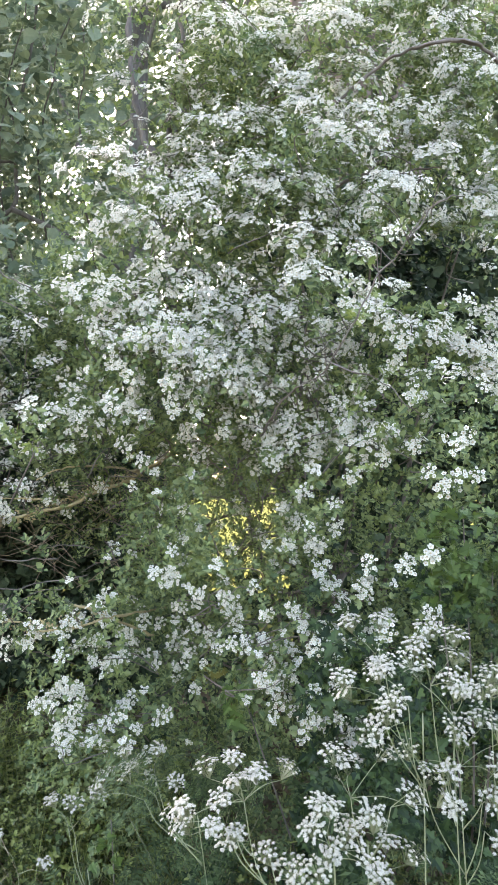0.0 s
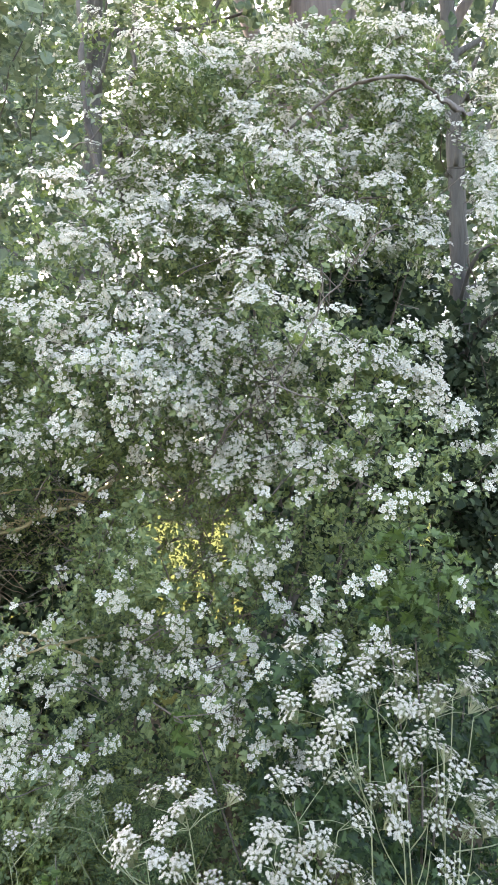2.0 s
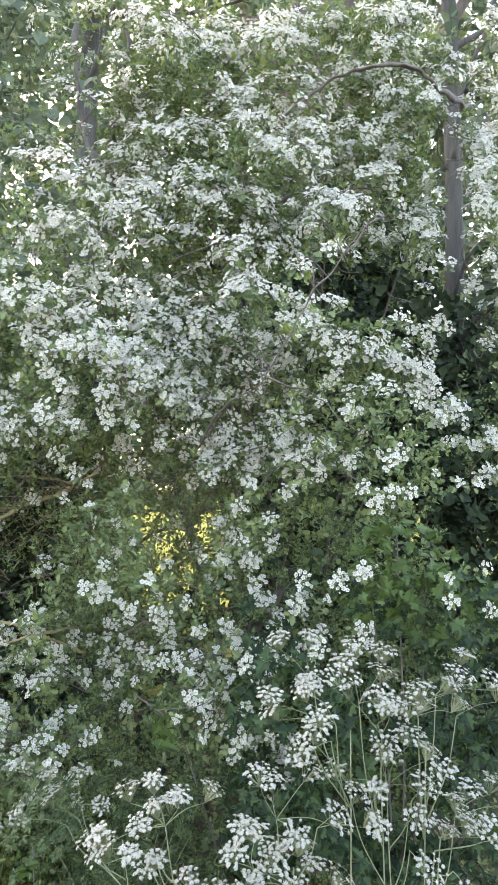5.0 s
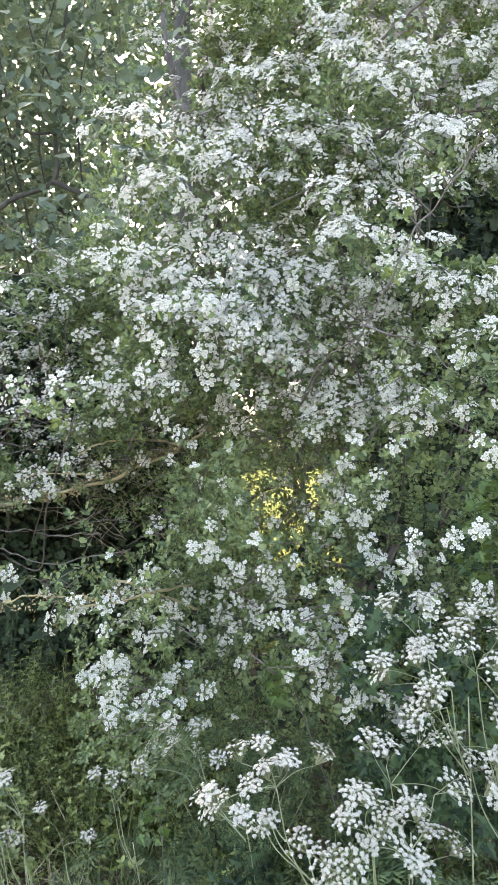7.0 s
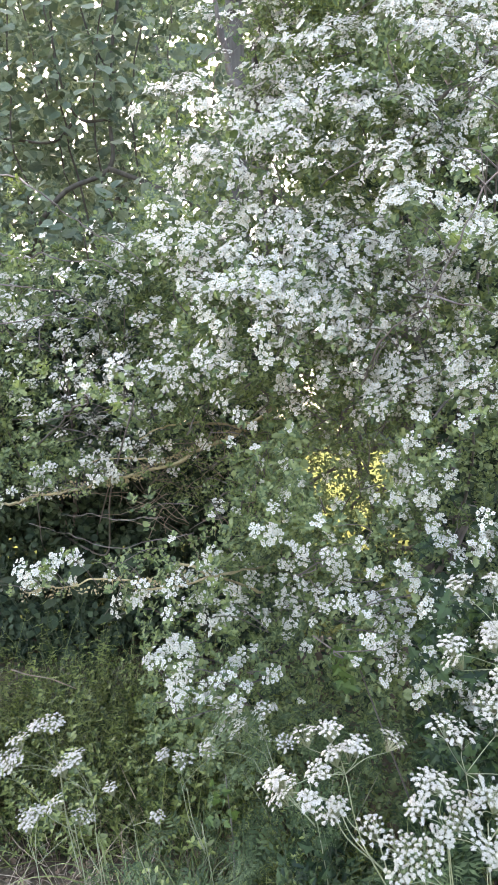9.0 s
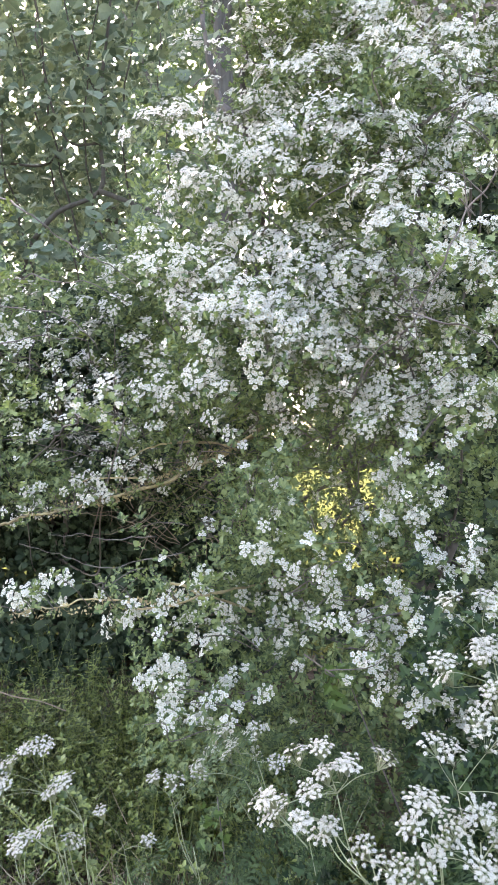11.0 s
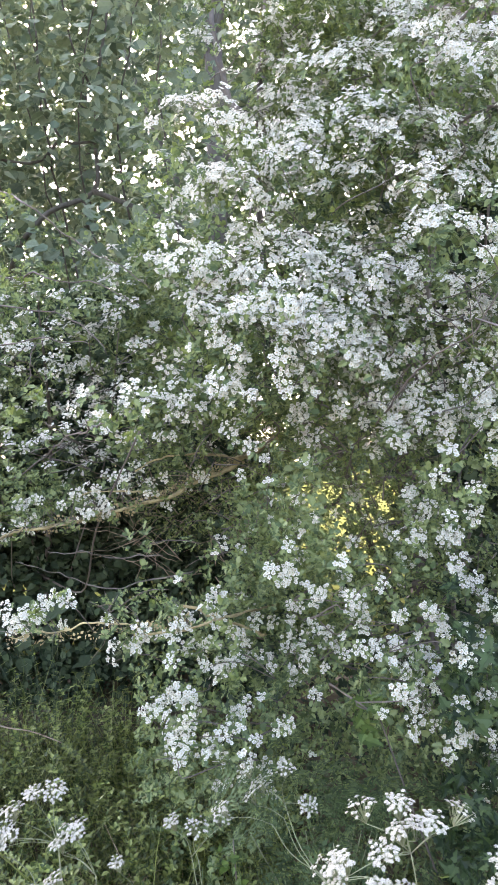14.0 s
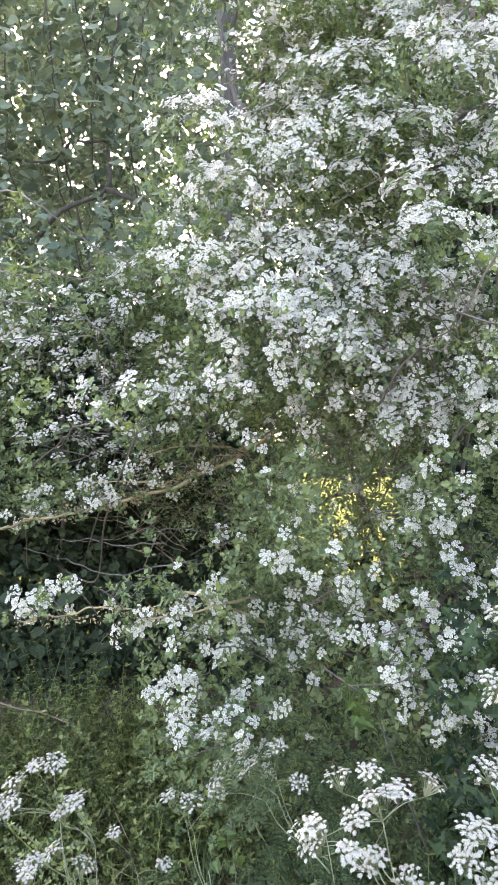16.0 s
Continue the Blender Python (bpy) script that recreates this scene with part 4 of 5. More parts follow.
def lichen_tufts():
    """Small tufts of yellow lichen on the bare branches."""
    pts = []
    for x0, y0, z0, x1, y1, z1, n in ((-0.368, 2.25, 1.454, -0.732, 2.12, 1.297, 130), (-0.732, 2.12, 1.297, -1.076, 2.1, 1.241, 100), (-0.40, 1.75, 1.03, -0.96, 1.70, 0.991, 70)):
        t = rng.uniform(0, 1, (n, 1))
        pts.append(np.array([x0, y0, z0]) * (1 - t) + np.array([x1, y1, z1]) * t + rng.normal(0, 0.009, (n, 3)))
    pts = np.concatenate(pts)
    under(scatter("lichen", [sprig([leaf_plain(0.012, 0.010)], k, 0.008, 180 + k) for k in (3, 4)], frames_of(pts, rng.normal(0, 1, (len(pts), 3)), rng.uniform(0.5, 1.0, len(pts))), [M_LICHEN]), hawthorn)


lichen_tufts()


def branch_twigs():
    """Side twigs with small leaves along the lichen branches."""
    s, pts = Shape(), []
    for x0, y0, z0, x1, y1, z1, n in ((-0.37, 2.25, 1.45, -0.732, 2.13, 1.297, 18), (-0.732, 2.13, 1.297, -1.1, 2.1, 1.24, 28), (-0.45, 1.75, 1.015, -0.95, 1.71, 0.995, 18), (-0.43, 2.15, 1.457, -0.62, 2.0, 1.44, 10), (0.14, 1.15, 1.66, 0.36, 1.09, 1.96, 8), (0.02, 1.6, 1.54, 0.2, 1.16, 1.66, 14)):
        for k in range(n):
            t = rng.uniform(0, 1)
            p = Vector((x0 + (x1 - x0) * t, y0 + (y1 - y0) * t, z0 + (z1 - z0) * t))
            q = p + Vector((rng.uniform(-0.12, 0.05), rng.uniform(-0.12, 0.0), rng.uniform(-0.05, 0.12)))
            tube(s, crooked(smooth_line([p, (p + q) / 2 + Vector((0, 0, 0.015)), q], 4), 0.008), 0.0016, 0.0007, 3)
            for j in range(2):
                if rng.uniform() < (0.75 if y0 > 1.7 else 0.2):
                    pts.append(tuple(p.lerp(q, rng.uniform(0.4, 1.0))))
    dead = Shape()
    for k in range(95):
        p = Vector((rng.uniform(-0.85, -0.25), rng.uniform(2.2, 2.7), rng.uniform(1.0, 1.40)))
        d = Vector((rng.uniform(-1, 0.6), rng.uniform(-0.4, 0.2), rng.uniform(-0.5, 0.7))).normalized() * rng.uniform(0.08, 0.28)
        tube(dead, crooked(smooth_line([p, p + d * 0.5 + Vector((0, 0, rng.uniform(-0.02, 0.03))), p + d], 5), 0.018, k * 0.7), 0.0019, 0.0007, 3)
    dt = under(dead.ob("dead_twig", [M_DEADWOOD], label="bare brown dead twigs"), hawthorn)
    dt["kind"] = "stuff"
    t = under(s.ob("fine_twig", [M_TWIG]), hawthorn)
    t["kind"] = "stuff"
    pts = np.array(pts)
    under(scatter("foliage", SPRIGS, frames_of(pts, np.array([0, -0.6, 0.6]) + rng.normal(0, 0.5, (len(pts), 3)), rng.uniform(0.3, 0.6, len(pts))), [M_LEAF_NEW]), hawthorn)


branch_twigs()


# ---- maple sapling with bright lobed leaves ----
def build_maple(place, blobs, count, label, brush=0.0):
    e = empty("maple_sapling", place, label, "sapling", "maple saplings")
    shapes = [leaf_maple(0.032), leaf_maple(0.040), leaf_maple(0.024)]
    datas = []
    for cx, cy, cz, rx, ry, rz, share in blobs:
        under(tube(Shape(), smooth_line([place, (place[0] * 0.5 + cx * 0.5, cy + 0.12, (place[2] + cz) / 2), (cx, cy + 0.05, cz + rz * 0.8)], 6), 0.004, 0.0015, 6).ob("stem", [M_TWIG], smooth=True), e)
        k = int(count * share)
        u = rng.normal(0, 1, (k, 3))
        u /= np.linalg.norm(u, axis=1, keepdims=True)
        Q = np.array([cx, cy, cz]) + u * rng.uniform(0.4, 1, (k, 1)) ** 0.5 * (rx, ry, rz)
        for i, m in enumerate(frames_of(Q, rng.normal(0, 0.75, (k, 3)) + (0, -0.7, 0.6), rng.uniform(0.6, 1.15, k))):
            if len(datas) < 3:
                ob = shapes[len(datas)].ob("leaf", [M_MAPLE_NEW])
                datas.append(ob.data)
            else:
                ob = new("leaf", datas[i % 3])
            ob.matrix_basis = Matrix(m.tolist())
            under(ob, e)
    # Low brush leaves, with the shade near the ground put into their colour.
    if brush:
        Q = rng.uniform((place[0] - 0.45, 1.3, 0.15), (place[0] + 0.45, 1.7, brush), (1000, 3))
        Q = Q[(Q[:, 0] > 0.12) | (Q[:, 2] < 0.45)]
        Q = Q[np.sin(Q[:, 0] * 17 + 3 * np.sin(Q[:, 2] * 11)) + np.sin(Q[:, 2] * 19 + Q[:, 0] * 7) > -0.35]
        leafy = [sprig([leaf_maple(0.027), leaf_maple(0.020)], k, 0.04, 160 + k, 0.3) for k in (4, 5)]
        under(scatter("foliage", leafy, frames_of(Q, rng.normal(0, 0.4, (len(Q), 3)) + (0, -0.8, 0.6), rng.uniform(0.7, 1.2, len(Q))), [M_MAPLE_SHADED]), e)


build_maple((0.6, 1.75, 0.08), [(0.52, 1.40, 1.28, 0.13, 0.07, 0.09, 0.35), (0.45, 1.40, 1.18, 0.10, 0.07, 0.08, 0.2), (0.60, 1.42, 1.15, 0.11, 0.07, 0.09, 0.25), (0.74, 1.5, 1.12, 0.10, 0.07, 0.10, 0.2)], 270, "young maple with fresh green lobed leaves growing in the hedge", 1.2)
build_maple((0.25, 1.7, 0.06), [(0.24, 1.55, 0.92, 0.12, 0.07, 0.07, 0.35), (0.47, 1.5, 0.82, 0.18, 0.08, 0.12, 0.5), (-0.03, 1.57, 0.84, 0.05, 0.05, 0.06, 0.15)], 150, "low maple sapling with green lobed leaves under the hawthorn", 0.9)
build_maple((-0.37, 1.66, 0.05), [(-0.37, 1.60, 0.47, 0.05, 0.04, 0.06, 1.0)], 12, "small maple seedling with yellow-green leaves in the grass")


# ---- cow parsley ----
def umbellet_shape(seed):
    r = random.Random(seed)
    s = Shape()
    for k in range(12):
        rad = 0.0060 * math.sqrt((k + 0.3) / 12)
        a = k * 2.4
        p = Vector((rad * math.cos(a), rad * math.sin(a), 0.0030 - 50 * rad * rad))
        t = Vector((p.x * 60, p.y * 60, 1)).normalized()
        m = Matrix.Translation(p) @ t.to_track_quat("Z", "Y").to_matrix().to_4x4() @ Matrix.Rotation(r.uniform(0, 6), 4, "Z") @ Matrix.Scale(r.uniform(0.8, 1.2), 4)
        s.add([(math.cos(j * 0.628) * (0.0023 if j % 2 else 0.0013), math.sin(j * 0.628) * (0.0023 if j % 2 else 0.0013), 0.0004 * (j % 2)) for j in range(10)], [tuple(range(10))], 0, m)
    return s


UMBELLETS = [umbellet_shape(k) for k in range(3)]
umbellet_data = []
frond_data = []


def frond_shape(seed, l=0.2):
    """A twice-divided lacy leaf."""
    r = random.Random(seed)
    s = Shape()
    s.add([(-0.0012, 0, 0), (0.0012, 0, 0), (0.0006, l, -0.03), (-0.0006, l, -0.03)], [(0, 1, 2, 3)])
    for i in range(6):
        t = 0.22 + 0.13 * i
        pl = l * 0.5 * (1.02 - t) + 0.012
        for sx in (1, -1):
            m = Matrix.Translation((0, t * l, -0.03 * t * t)) @ Matrix.Rotation(-sx * 1.05, 4, "Z") @ Matrix.Rotation(r.uniform(-0.35, 0.2), 4, "X")
            s.add([(-0.0006, 0, 0), (0.0006, 0, 0), (0, pl, 0)], [(0, 1, 2)], 0, m)
            for j in range(6):
                u = 0.14 + 0.16 * j
                w = pl * 0.34 * (1.12 - u) + 0.002
                for sy in (1, -1):
                    q = m @ Matrix.Translation((0, u * pl, 0)) @ Matrix.Rotation(-sy * 0.95, 4, "Z")
                    s.add([(0, 0, 0), (w * 0.16, w * 0.35, 0.001), (w * 0.07, w * 0.55, 0), (0, w, -0.001), (-w * 0.07, w * 0.55, 0), (-w * 0.16, w * 0.35, 0.001)], [(0, 1, 2, 3, 4, 5)], 0, q)
    return s


FRONDS = [frond_shape(k, l) for k, l in enumerate((0.20, 0.16, 0.24))]


def put_frond(m, parent, label=""):
    k = int(rng.integers(0, 3))
    if len(frond_data) < 3:
        k = len(frond_data)
        ob = FRONDS[k].ob("leaf", [M_FERN])
        frond_data.append(ob.data)
    else:
        ob = new("leaf", frond_data[k])
    ob.matrix_basis = m
    return under(ob, parent)


def cow_parsley(base, tops, fork, label, leaves=5, extra=0.65, wide=1.0):
    e = empty("cow_parsley", base, label, "wildflower", "cow parsley of the verge")
    b, fk = Vector(base), Vector(fork)
    under(tube(Shape(), smooth_line([b - Vector((0, 0, 0.03)), b.lerp(fk, 0.5) + Vector((0.01, 0.01, 0)), fk], 6), 0.0016, 0.0012, 6).ob("stem", [M_STEM], smooth=True), e)
    tops = [Vector(q) for q in tops]
    more = [q + Vector((rng.uniform(-0.05, 0.05), rng.uniform(-0.03, 0.06), rng.uniform(-0.08, -0.02))) for q in tops if rng.uniform() < extra]
    joints = []
    for i, t in enumerate(tops + more):
        t = t + Vector((0, rng.uniform(-0.05, 0.05), 0))
        near = [q for q in joints if (q - t).length < 0.13 and q.z < t.z - 0.02]
        if near:
            start = near[0]
        else:
            start = t.lerp(fk, 0.45) + Vector((rng.uniform(-0.015, 0.015), 0.01, -0.01))
            joints.append(start)
            foot = fk.lerp(b, rng.uniform(0, 0.22))
            bow = foot.lerp(start, 0.5) + Vector((start.x - foot.x, start.y - foot.y, 0)) * 0.2
            under(tube(Shape(), smooth_line([foot, bow, start], 5), 0.0013, 0.0009, 5).ob("stem", [M_STEM], smooth=True), e)
        mid = start.lerp(t, 0.5) + Vector((rng.uniform(-0.008, 0.008), 0, -0.006))
        hub = t - Vector((0, 0, 0.026))
        under(tube(Shape(), smooth_line([start, mid, hub], 4), 0.0008, 0.0005, 5).ob("stem", [M_STEM], smooth=True), e)
        up = ((t - mid).normalized() + Vector((0, -0.35, 0.9)) + Vector(rng.normal(0, 0.2, 3))).normalized()
        turn = up.to_track_quat("Z", "Y").to_matrix().to_4x4()
        rays, ends = Shape(), []
        n = int(rng.integers(26, 38))
        R = rng.uniform(0.020, 0.033) * wide
        for k in range(n):
            rad = R * math.sqrt((k + 0.4) / n)
            a = k * 2.4 + rng.uniform(-0.3, 0.3)
            p = Vector((rad * math.cos(a), rad * math.sin(a), 0.030 - 6.0 * rad * rad + rng.uniform(-0.004, 0.004)))
            q = Vector((0.0005, 0.0003, 0))
            rays.add([-q, q, p + q * 0.7, p - q * 0.7], [(0, 1, 2, 3)])
            ends.append(p)
        um = rays.ob("umbel", [M_STEM])
        um.matrix_basis = Matrix.Translation(hub) @ turn
        under(um, e)
        for p in ends:
            tilt = Vector((p.x * 12, p.y * 12, 1)).normalized().to_track_quat("Z", "Y").to_matrix().to_4x4()
            if rng.uniform() < 0.1:
                continue
            if len(umbellet_data) < 3:
                ob = UMBELLETS[len(umbellet_data)].ob("umbellet", [M_UMBEL])
                umbellet_data.append(ob.data)
            else:
                ob = new("umbellet", umbellet_data[int(rng.integers(0, 3))])
            ob.parent = um
            ob.matrix_basis = Matrix.Translation(p) @ tilt @ Matrix.Scale(rng.uniform(0.42, 0.68) * (0.5 + 0.5 * wide), 4)
    for k in range(leaves):
        h = rng.uniform(0.1, 0.75)
        at = b.lerp(fk, h)
        put_frond(Matrix.Translation(at) @ Matrix.Rotation(rng.uniform(0, 6.28), 4, "Z") @ Matrix.Rotation(rng.uniform(0.0, 0.7), 4, "X") @ Matrix.Scale(rng.uniform(0.7, 1.2), 4), e)
    return e


cow_parsley((0.29, 1.06, 0.02), [(0.172, 1.0, 1.162), (0.222, 1.02, 1.168), (0.262, 1.0, 1.118), (0.216, 1.0, 1.098), (0.226, 0.98, 1.059), (0.143, 1.0, 1.083)], (0.302, 1.05, 0.99), "tall cow parsley with flat white umbels on ribbed green stems")
cow_parsley((0.37, 1.05, 0.02), [(0.304, 1.0, 1.156), (0.355, 1.02, 1.142), (0.323, 0.98, 1.091), (0.355, 1.0, 1.061), (0.334, 0.98, 0.918), (0.28, 1.03, 1.13)], (0.352, 1.03, 0.93), "tall cow parsley with a broad domed crown of white umbels")
cow_parsley((0.41, 1.10, 0.02), [(0.351, 1.0, 0.989), (0.398, 1.0, 0.998), (0.433, 1.0, 0.966), (0.406, 0.98, 0.933), (0.234, 1.0, 0.999), (0.399, 1.0, 0.881)], (0.375, 1.06, 0.80), "cow parsley with loose white umbels")
cow_parsley((0.43, 1.10, 0.02), [(0.411, 1.0, 1.085), (0.47, 1.0, 1.116), (0.518, 1.02, 1.124), (0.545, 1.0, 1.096), (0.427, 1.0, 1.045)], (0.44, 1.04, 0.97), "cow parsley with spreading white flower heads")
cow_parsley((0.37, 1.03, 0.02), [(0.488, 0.98, 0.92), (0.531, 0.98, 0.927), (0.502, 0.96, 0.88), (0.476, 0.96, 0.863), (0.585, 1.0, 0.90)], (0.44, 1.0, 0.80), "cow parsley leaning out on an arching green stem")
cow_parsley((0.19, 1.10, 0.02), [(0.125, 1.0, 0.961), (0.158, 1.0, 0.913), (0.213, 1.0, 0.933), (0.242, 1.0, 0.899), (0.178, 0.98, 0.879), (0.293, 1.0, 0.906)], (0.20, 1.06, 0.75), "cow parsley with clustered white umbels in front of hawthorn")
cow_parsley((0.16, 1.04, 0.02), [(0.114, 0.95, 0.878), (0.133, 0.95, 0.84), (0.108, 0.93, 0.814), (0.167, 0.95, 0.818), (0.09, 0.95, 0.90)], (0.14, 1.0, 0.66), "cow parsley with heavy rounded white flower heads")
cow_parsley((0.24, 1.00, 0.02), [(0.216, 0.95, 0.798), (0.25, 0.95, 0.782), (0.05, 0.93, 0.80), (0.012, 0.93, 0.79)], (0.17, 0.98, 0.62), "low cow parsley with white umbels")
cow_parsley((0.16, 1.00, 0.02), [(-0.048, 0.92, 0.979), (-0.012, 0.92, 0.964), (-0.088, 0.92, 0.941), (-0.118, 0.92, 0.921), (-0.061, 0.90, 0.914), (-0.131, 0.92, 0.892), (-0.079, 0.90, 0.896), (-0.042, 0.92, 0.93)], (0.01, 0.96, 0.80), "leaning cow parsley with a bright white cluster of umbels", 5, 0.8, 0.8)
cow_parsley((-0.64, 1.38, 0.01), [(-0.724, 1.3, 0.787), (-0.769, 1.3, 0.739), (-0.662, 1.3, 0.823), (-0.75, 1.3, 0.77)], (-0.66, 1.34, 0.55), "cow parsley in long grass with arching white umbels", 4, 0.8, 0.95)
cow_parsley((-0.60, 1.40, 0.01), [(-0.628, 1.3, 0.731), (-0.665, 1.3, 0.696), (-0.645, 1.32, 0.715)], (-0.61, 1.35, 0.5), "cow parsley with a small white cluster above the grass", 3, 0.6, 0.9)
cow_parsley((-0.52, 1.45, 0.02), [(-0.549, 1.35, 0.662), (-0.465, 1.35, 0.588)], (-0.51, 1.4, 0.42), "small cow parsley just opening its white flowers", 3, 0.1, 0.6)
cow_parsley((-0.66, 1.28, 0.01), [(-0.671, 1.2, 0.66), (-0.717, 1.2, 0.632), (-0.69, 1.2, 0.645)], (-0.67, 1.24, 0.42), "short cow parsley beside bare earth", 3, 0.6, 0.85)
cow_parsley((-0.36, 1.48, 0.02), [(-0.463, 1.4, 0.675), (-0.412, 1.4, 0.695), (-0.369, 1.4, 0.684)], (-0.39, 1.45, 0.5), "cow parsley with three small white umbels", 3, 0.4, 0.9)
cow_parsley((-0.08, 1.5, 0.02), [(-0.305, 1.45, 0.767), (-0.274, 1.45, 0.736), (-0.294, 1.45, 0.705), (-0.225, 1.42, 0.79)], (-0.13, 1.43, 0.63), "cow parsley with drooping white umbels on forked stalks", 3, 0.5, 0.8)


# ---- leafy parsley clump without flowers under the hawthorn ----
def parsley_clump(place, n, spread, high, label):
    e = empty("parsley_clump", place, label, "plant", "leafy clumps")
    for k in range(n):
        p = Vector((place[0] + rng.uniform(-1, 1) * spread[0], place[1] + rng.uniform(-1, 1) * spread[1], place[2] + rng.uniform(0.15, 1) * high))
        put_frond(Matrix.Translation(p) @ Matrix.Rotation(rng.uniform(1.6, 4.7), 4, "Z") @ Matrix.Rotation(rng.uniform(-0.9, 0.2), 4, "X") @ Matrix.Scale(rng.uniform(0.7, 1.15), 4), e)
    for k in range(8):
        t = Vector((place[0] + rng.uniform(-1, 1) * spread[0], place[1], high * 0.7))
        under(tube(Shape(), smooth_line([Vector(place), (Vector(place) + t) / 2 + Vector((0, 0.02, 0.05)), t], 4), 0.003, 0.001, 5).ob("stem", [M_STEM]), e)


parsley_clump((-0.15, 1.72, 0.0), 60, (0.2, 0.1), 0.72, "clump of lacy dark green cow parsley leaves")
parsley_clump((0.25, 1.35, 0.0), 50, (0.35, 0.15), 0.6, "lacy green leaves at the foot of flowering cow parsley")
parsley_clump((-0.5, 1.75, 0.0), 34, (0.16, 0.15), 0.34, "low clump of ferny grey-green leaves in grass")


# ---- burdock in the dark hollow ----
def burdock():
    e = empty("burdock_plant", (-1.25, 2.75, 0.1), "burdock with large dull green leaves in the hedge hollow", "plant")
    # Leaves and stalks share the shade-darkened green of the hedge interior.
    d = leaf_round(0.11, 0.085)
    first = None
    for k in range(13):
        p = Vector((rng.uniform(-1.75, -0.95), rng.uniform(2.6, 3.0), rng.uniform(0.6, 1.05)))
        ob = d.ob("leaf", [M_SHADED_LEAF]) if first is None else new("leaf", first)
        first = ob.data
        ob.matrix_basis = Matrix.Translation(p) @ Matrix.Rotation(rng.uniform(2.0, 4.2), 4, "Z") @ Matrix.Rotation(rng.uniform(-0.6, 0.1), 4, "X") @ Matrix.Scale(rng.uniform(0.7, 1.2), 4)
        under(ob, e)
        under(tube(Shape(), smooth_line([(-1.25 + rng.uniform(-0.1, 0.1), 2.75, 0.08), p * 0.5 + Vector((-0.62, 1.36, 0.15)), p], 4), 0.002, 0.0014, 5).ob("stalk", [M_SHADED_LEAF]), e)


burdock()


# ---- grass, herbs and straw of the verge ----
def blade(l, w, bend, m=0):
    V, F = [], []
    for i in range(5):
        t = i / 4
        ww = w * (1 - t) ** 0.6 + 0.0003
        V += [(-ww / 2, bend * t * t, l * t * (1 - 0.35 * bend / max(l, 0.01) * t)), (ww / 2, bend * t * t, l * t * (1 - 0.35 * bend / max(l, 0.01) * t))]
    return Shape().add(V, [(2 * i, 2 * i + 1, 2 * i + 3, 2 * i + 2) for i in range(4)], m)


def arched_blade(l, w, reach):
    """A long grass blade that rises, bows over and droops at its tip."""
    V = []
    for i in range(9):
        t = i / 8
        ww = w * (0.6 + 1.2 * t - 1.8 * t * t) + 0.0006
        V += [(-ww / 2, reach * t ** 1.3, l * t * (1.25 - 0.95 * t)), (ww / 2, reach * t ** 1.3, l * t * (1.25 - 0.95 * t) + 0.001)]
    return Shape().add(V, [(2 * i, 2 * i + 1, 2 * i + 3, 2 * i + 2) for i in range(8)])


def shoot(seed, h=0.3):
    """A scrambling herb: a thin stem with whorls of small leaves."""
    r = random.Random(seed)
    s = Shape()
    pts = smooth_line([(0, 0, 0), (r.uniform(-0.03, 0.03), r.uniform(-0.03, 0.03), h * 0.5), (r.uniform(-0.08, 0.08), r.uniform(-0.08, 0.02), h)], max(4, int(h * 13)))
    tube(s, pts, 0.0014, 0.0006, 3)
    lf = leaf_plain(0.020, 0.012)
    for i, p in enumerate(pts[1:]):
        for k in range(4):
            s.join(lf, Matrix.Translation(p) @ Matrix.Rotation(k * 1.57 + i * 0.8, 4, "Z") @ Matrix.Rotation(r.uniform(-0.1, 0.6), 4, "X") @ Matrix.Scale(r.uniform(0.6, 1.3) * (1.15 - 0.5 * i / len(pts)), 4))
    return s


def mounds(P):
    """Keeps herbs in leafy mounds with darker hollows between them."""
    m = np.sin(5.3 * P[:, 0] + 2.1 * np.sin(4.7 * P[:, 1])) + np.sin(7.9 * P[:, 1] - 3.1 * P[:, 0])
    return P[m > rng.uniform(-1.7, 0.9, len(P))]


def on_ground(n, x0, x1, y0, y1):
    p = rng.uniform((x0, y0), (x1, y1), (n, 2))
    return np.stack([p[:, 0], p[:, 1], ground_z(p[:, 0], p[:, 1]) - 0.005], 1)


def bare(P):
    """Where the trodden earth keeps the grass thin."""
    thin = 1.1 * np.clip((2.12 - P[:, 1]) / 0.2, 0, 1) * np.clip((-0.6 - P[:, 0]) / 0.15, 0, 1) * np.clip((P[:, 0] + 1.7) / 0.3, 0, 1)
    return thin > rng.uniform(0.1, 1.0, len(P))


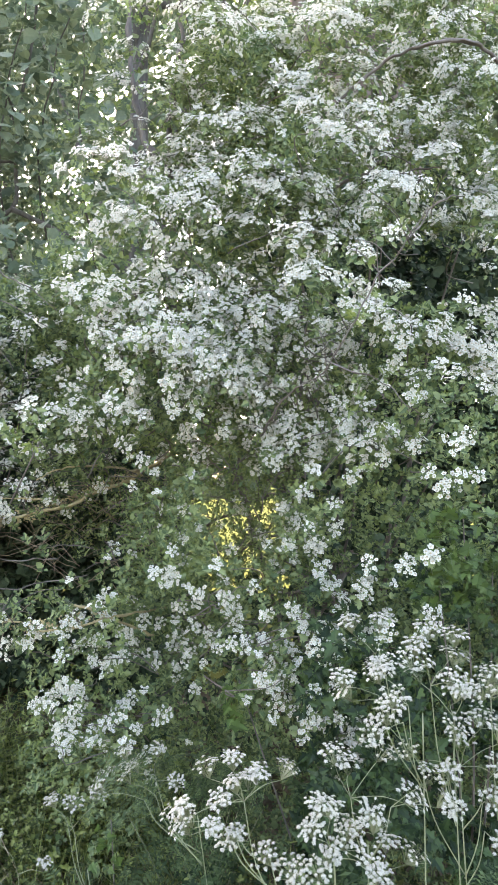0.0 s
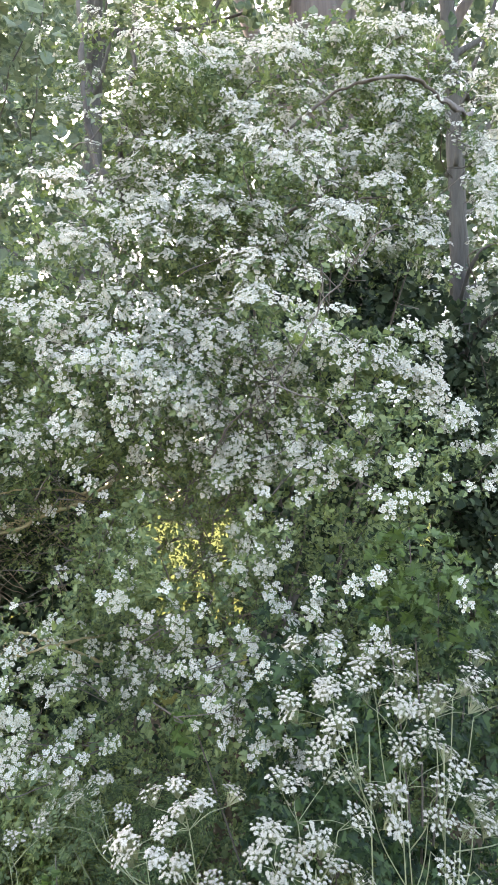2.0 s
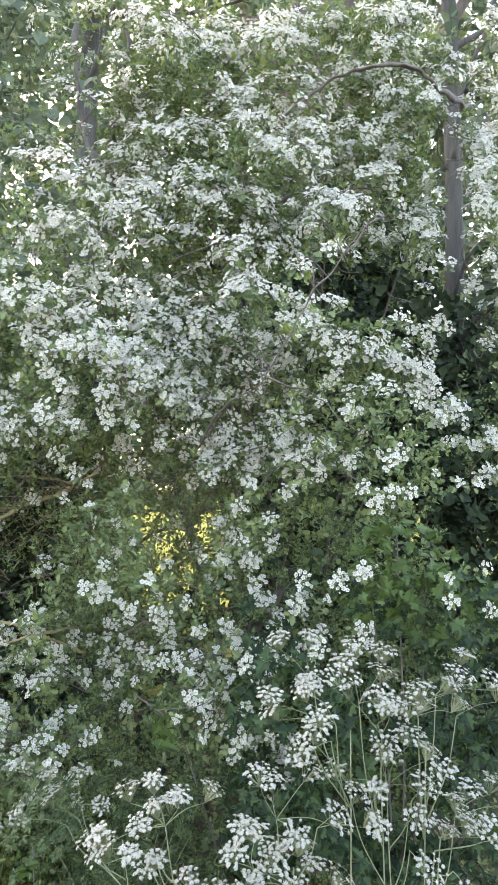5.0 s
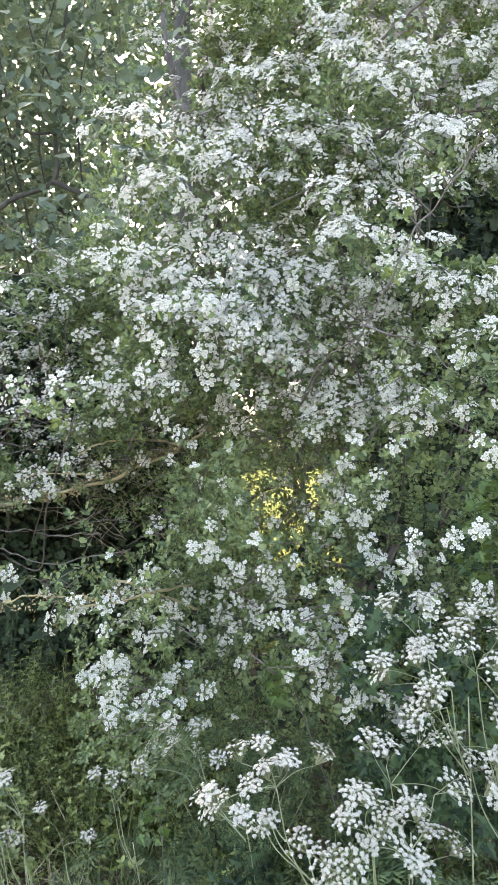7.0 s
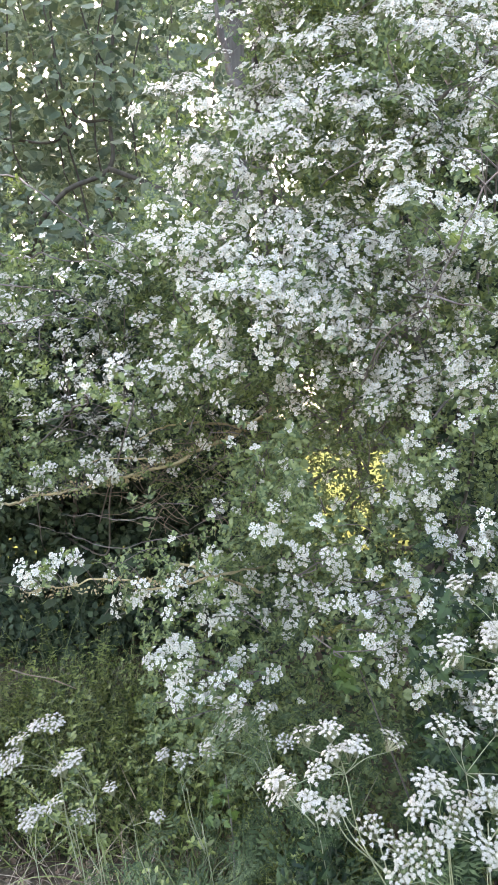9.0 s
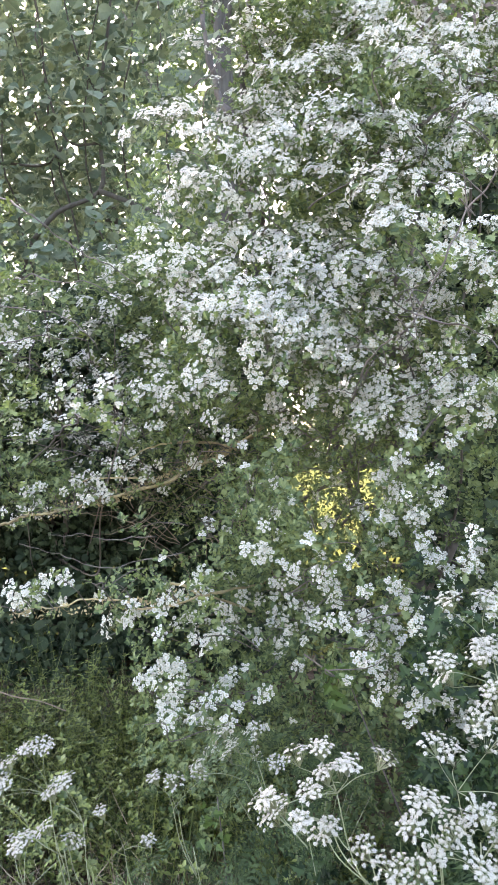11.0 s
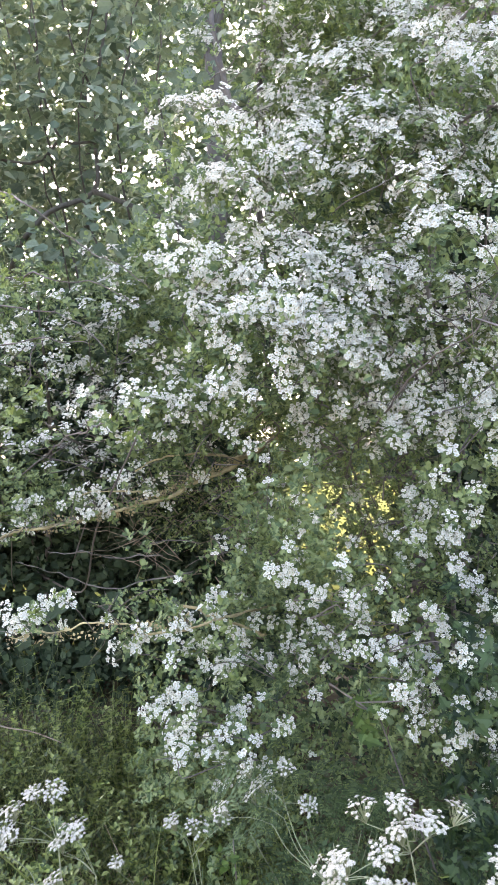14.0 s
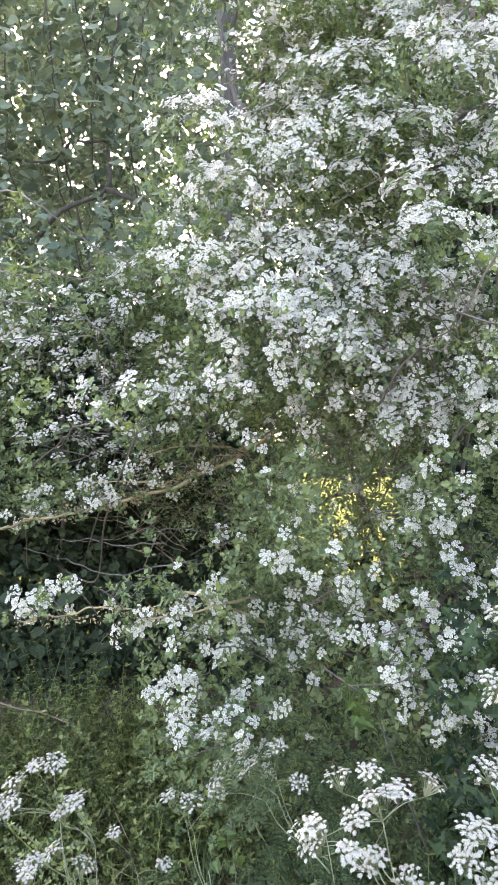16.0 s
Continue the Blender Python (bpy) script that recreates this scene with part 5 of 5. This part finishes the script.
def build_verge():
    up = lambda n, k: rng.normal(0, k, (n, 3)) + (0, -0.12, 1.0)
    P = on_ground(6200, -2.8, -0.25, 1.55, 3.0)
    P = np.concatenate([P[~bare(P)], on_ground(1600, -0.3, 1.6, 1.1, 2.2), on_ground(2500, -3.5, 3.5, -1.5, 1.3)[::2]])
    blades = [blade(0.22, 0.004, 0.05), blade(0.32, 0.0045, 0.12), blade(0.42, 0.005, 0.22), blade(0.16, 0.0035, 0.03), blade(0.3, 0.0035, 0.2)]
    g = scatter("grass", blades, frames_of(P, up(len(P), 0.50), rng.uniform(0.6, 1.15, len(P))), [M_GRASS])
    tagged(g, "long green verge grass in front of the hedge", "grass")
    Q = on_ground(2700, -2.6, -0.25, 1.75, 3.0)
    Q = np.concatenate([mounds(Q[~bare(Q)]), on_ground(500, -0.3, 1.4, 1.3, 2.0)])
    T = mounds(on_ground(620, -2.4, -0.95, 2.15, 2.7))
    tall = scatter("tall_herb", [shoot(10 + k, hh) for k, hh in enumerate((0.5, 0.62, 0.72))], frames_of(T, up(len(T), 0.33), rng.uniform(0.7, 1.0, len(T))), [M_HERB])
    tagged(tall, "tall tangled cleavers climbing towards the hedge hollow", "herbs")
    TB = on_ground(330, -2.4, -0.9, 2.2, 2.8)
    tb = scatter("tall_grass", [blade(0.6, 0.005, 0.25), blade(0.7, 0.005, 0.35), blade(0.5, 0.0045, 0.12)], frames_of(TB, up(len(TB), 0.42), rng.uniform(0.7, 1.1, len(TB))), [M_GRASS])
    tagged(tb, "tall arching grass at the foot of the hedge", "grass")
    h = scatter("verge_herb", [shoot(k, hh) for k, hh in enumerate((0.22, 0.3, 0.38, 0.45))], frames_of(Q, up(len(Q), 0.3), rng.uniform(0.6, 1.2, len(Q))), [M_HERB])
    tagged(h, "scrambling green cleavers and nettles among the grass", "herbs")
    S = on_ground(1700, -1.9, -0.5, 1.4, 2.3)
    d = scatter("dead_grass", [blade(0.10, 0.003, 0.05), blade(0.17, 0.0025, 0.1), blade(0.06, 0.004, 0.02), blade(0.26, 0.0028, 0.16)], frames_of(S + (0, 0, 0.012), rng.normal(0, 0.9, (len(S), 3)) + (0, -0.2, 0.35), rng.uniform(0.6, 1.2, len(S))), [M_STRAW])
    tagged(d, "pale dry grass stalks lying on bare earth", "straw")
    F = on_ground(1500, -1.9, -0.35, 1.3, 2.3)
    litter = scatter("leaf_litter", [leaf_plain(0.035, 0.026), leaf_plain(0.026, 0.022), leaf_cut(0.032, 0.028)], frames_of(F + (0, 0, 0.012), rng.normal(0, 0.35, (len(F), 3)) + (0, 0, 1.0), rng.uniform(0.6, 1.2, len(F))), [M_LITTER])
    tagged(litter, "brown fallen leaves on bare earth", "leaf litter")
    for x, y, a in ((-0.92, 1.5, 0.3), (-0.84, 1.48, -0.5), (-1.0, 1.55, 0.9), (-0.30, 1.5, 0.2), (-0.26, 1.47, -0.6), (-0.62, 1.62, 2.2), (-0.74, 1.75, 1.4)):
        e = empty("grass_tuft", (x, y, float(ground_z(x, y))), "tuft of broad arching grass blades", "grass", "broad grass tufts")
        for k in range(8):
            ob = arched_blade(rng.uniform(0.28, 0.42), rng.uniform(0.005, 0.008), rng.uniform(0.15, 0.38)).ob("blade", [M_GRASS])
            ob.matrix_basis = Matrix.Translation(e.location) @ Matrix.Rotation(a + k * 1.1, 4, "Z")
            under(ob, e)
    t = tube(Shape(), smooth_line([(-1.13, 1.95, 0.688), (-1.076, 1.95, 0.672), (-1.0, 1.96, 0.655), (-0.91, 1.95, 0.628)], 5), 0.0026, 0.0014, 6, 0.5).ob("fallen_stick", [M_DEADWOOD])
    tagged(t, "dry grey stick lying across the long grass", "stick")


build_verge()
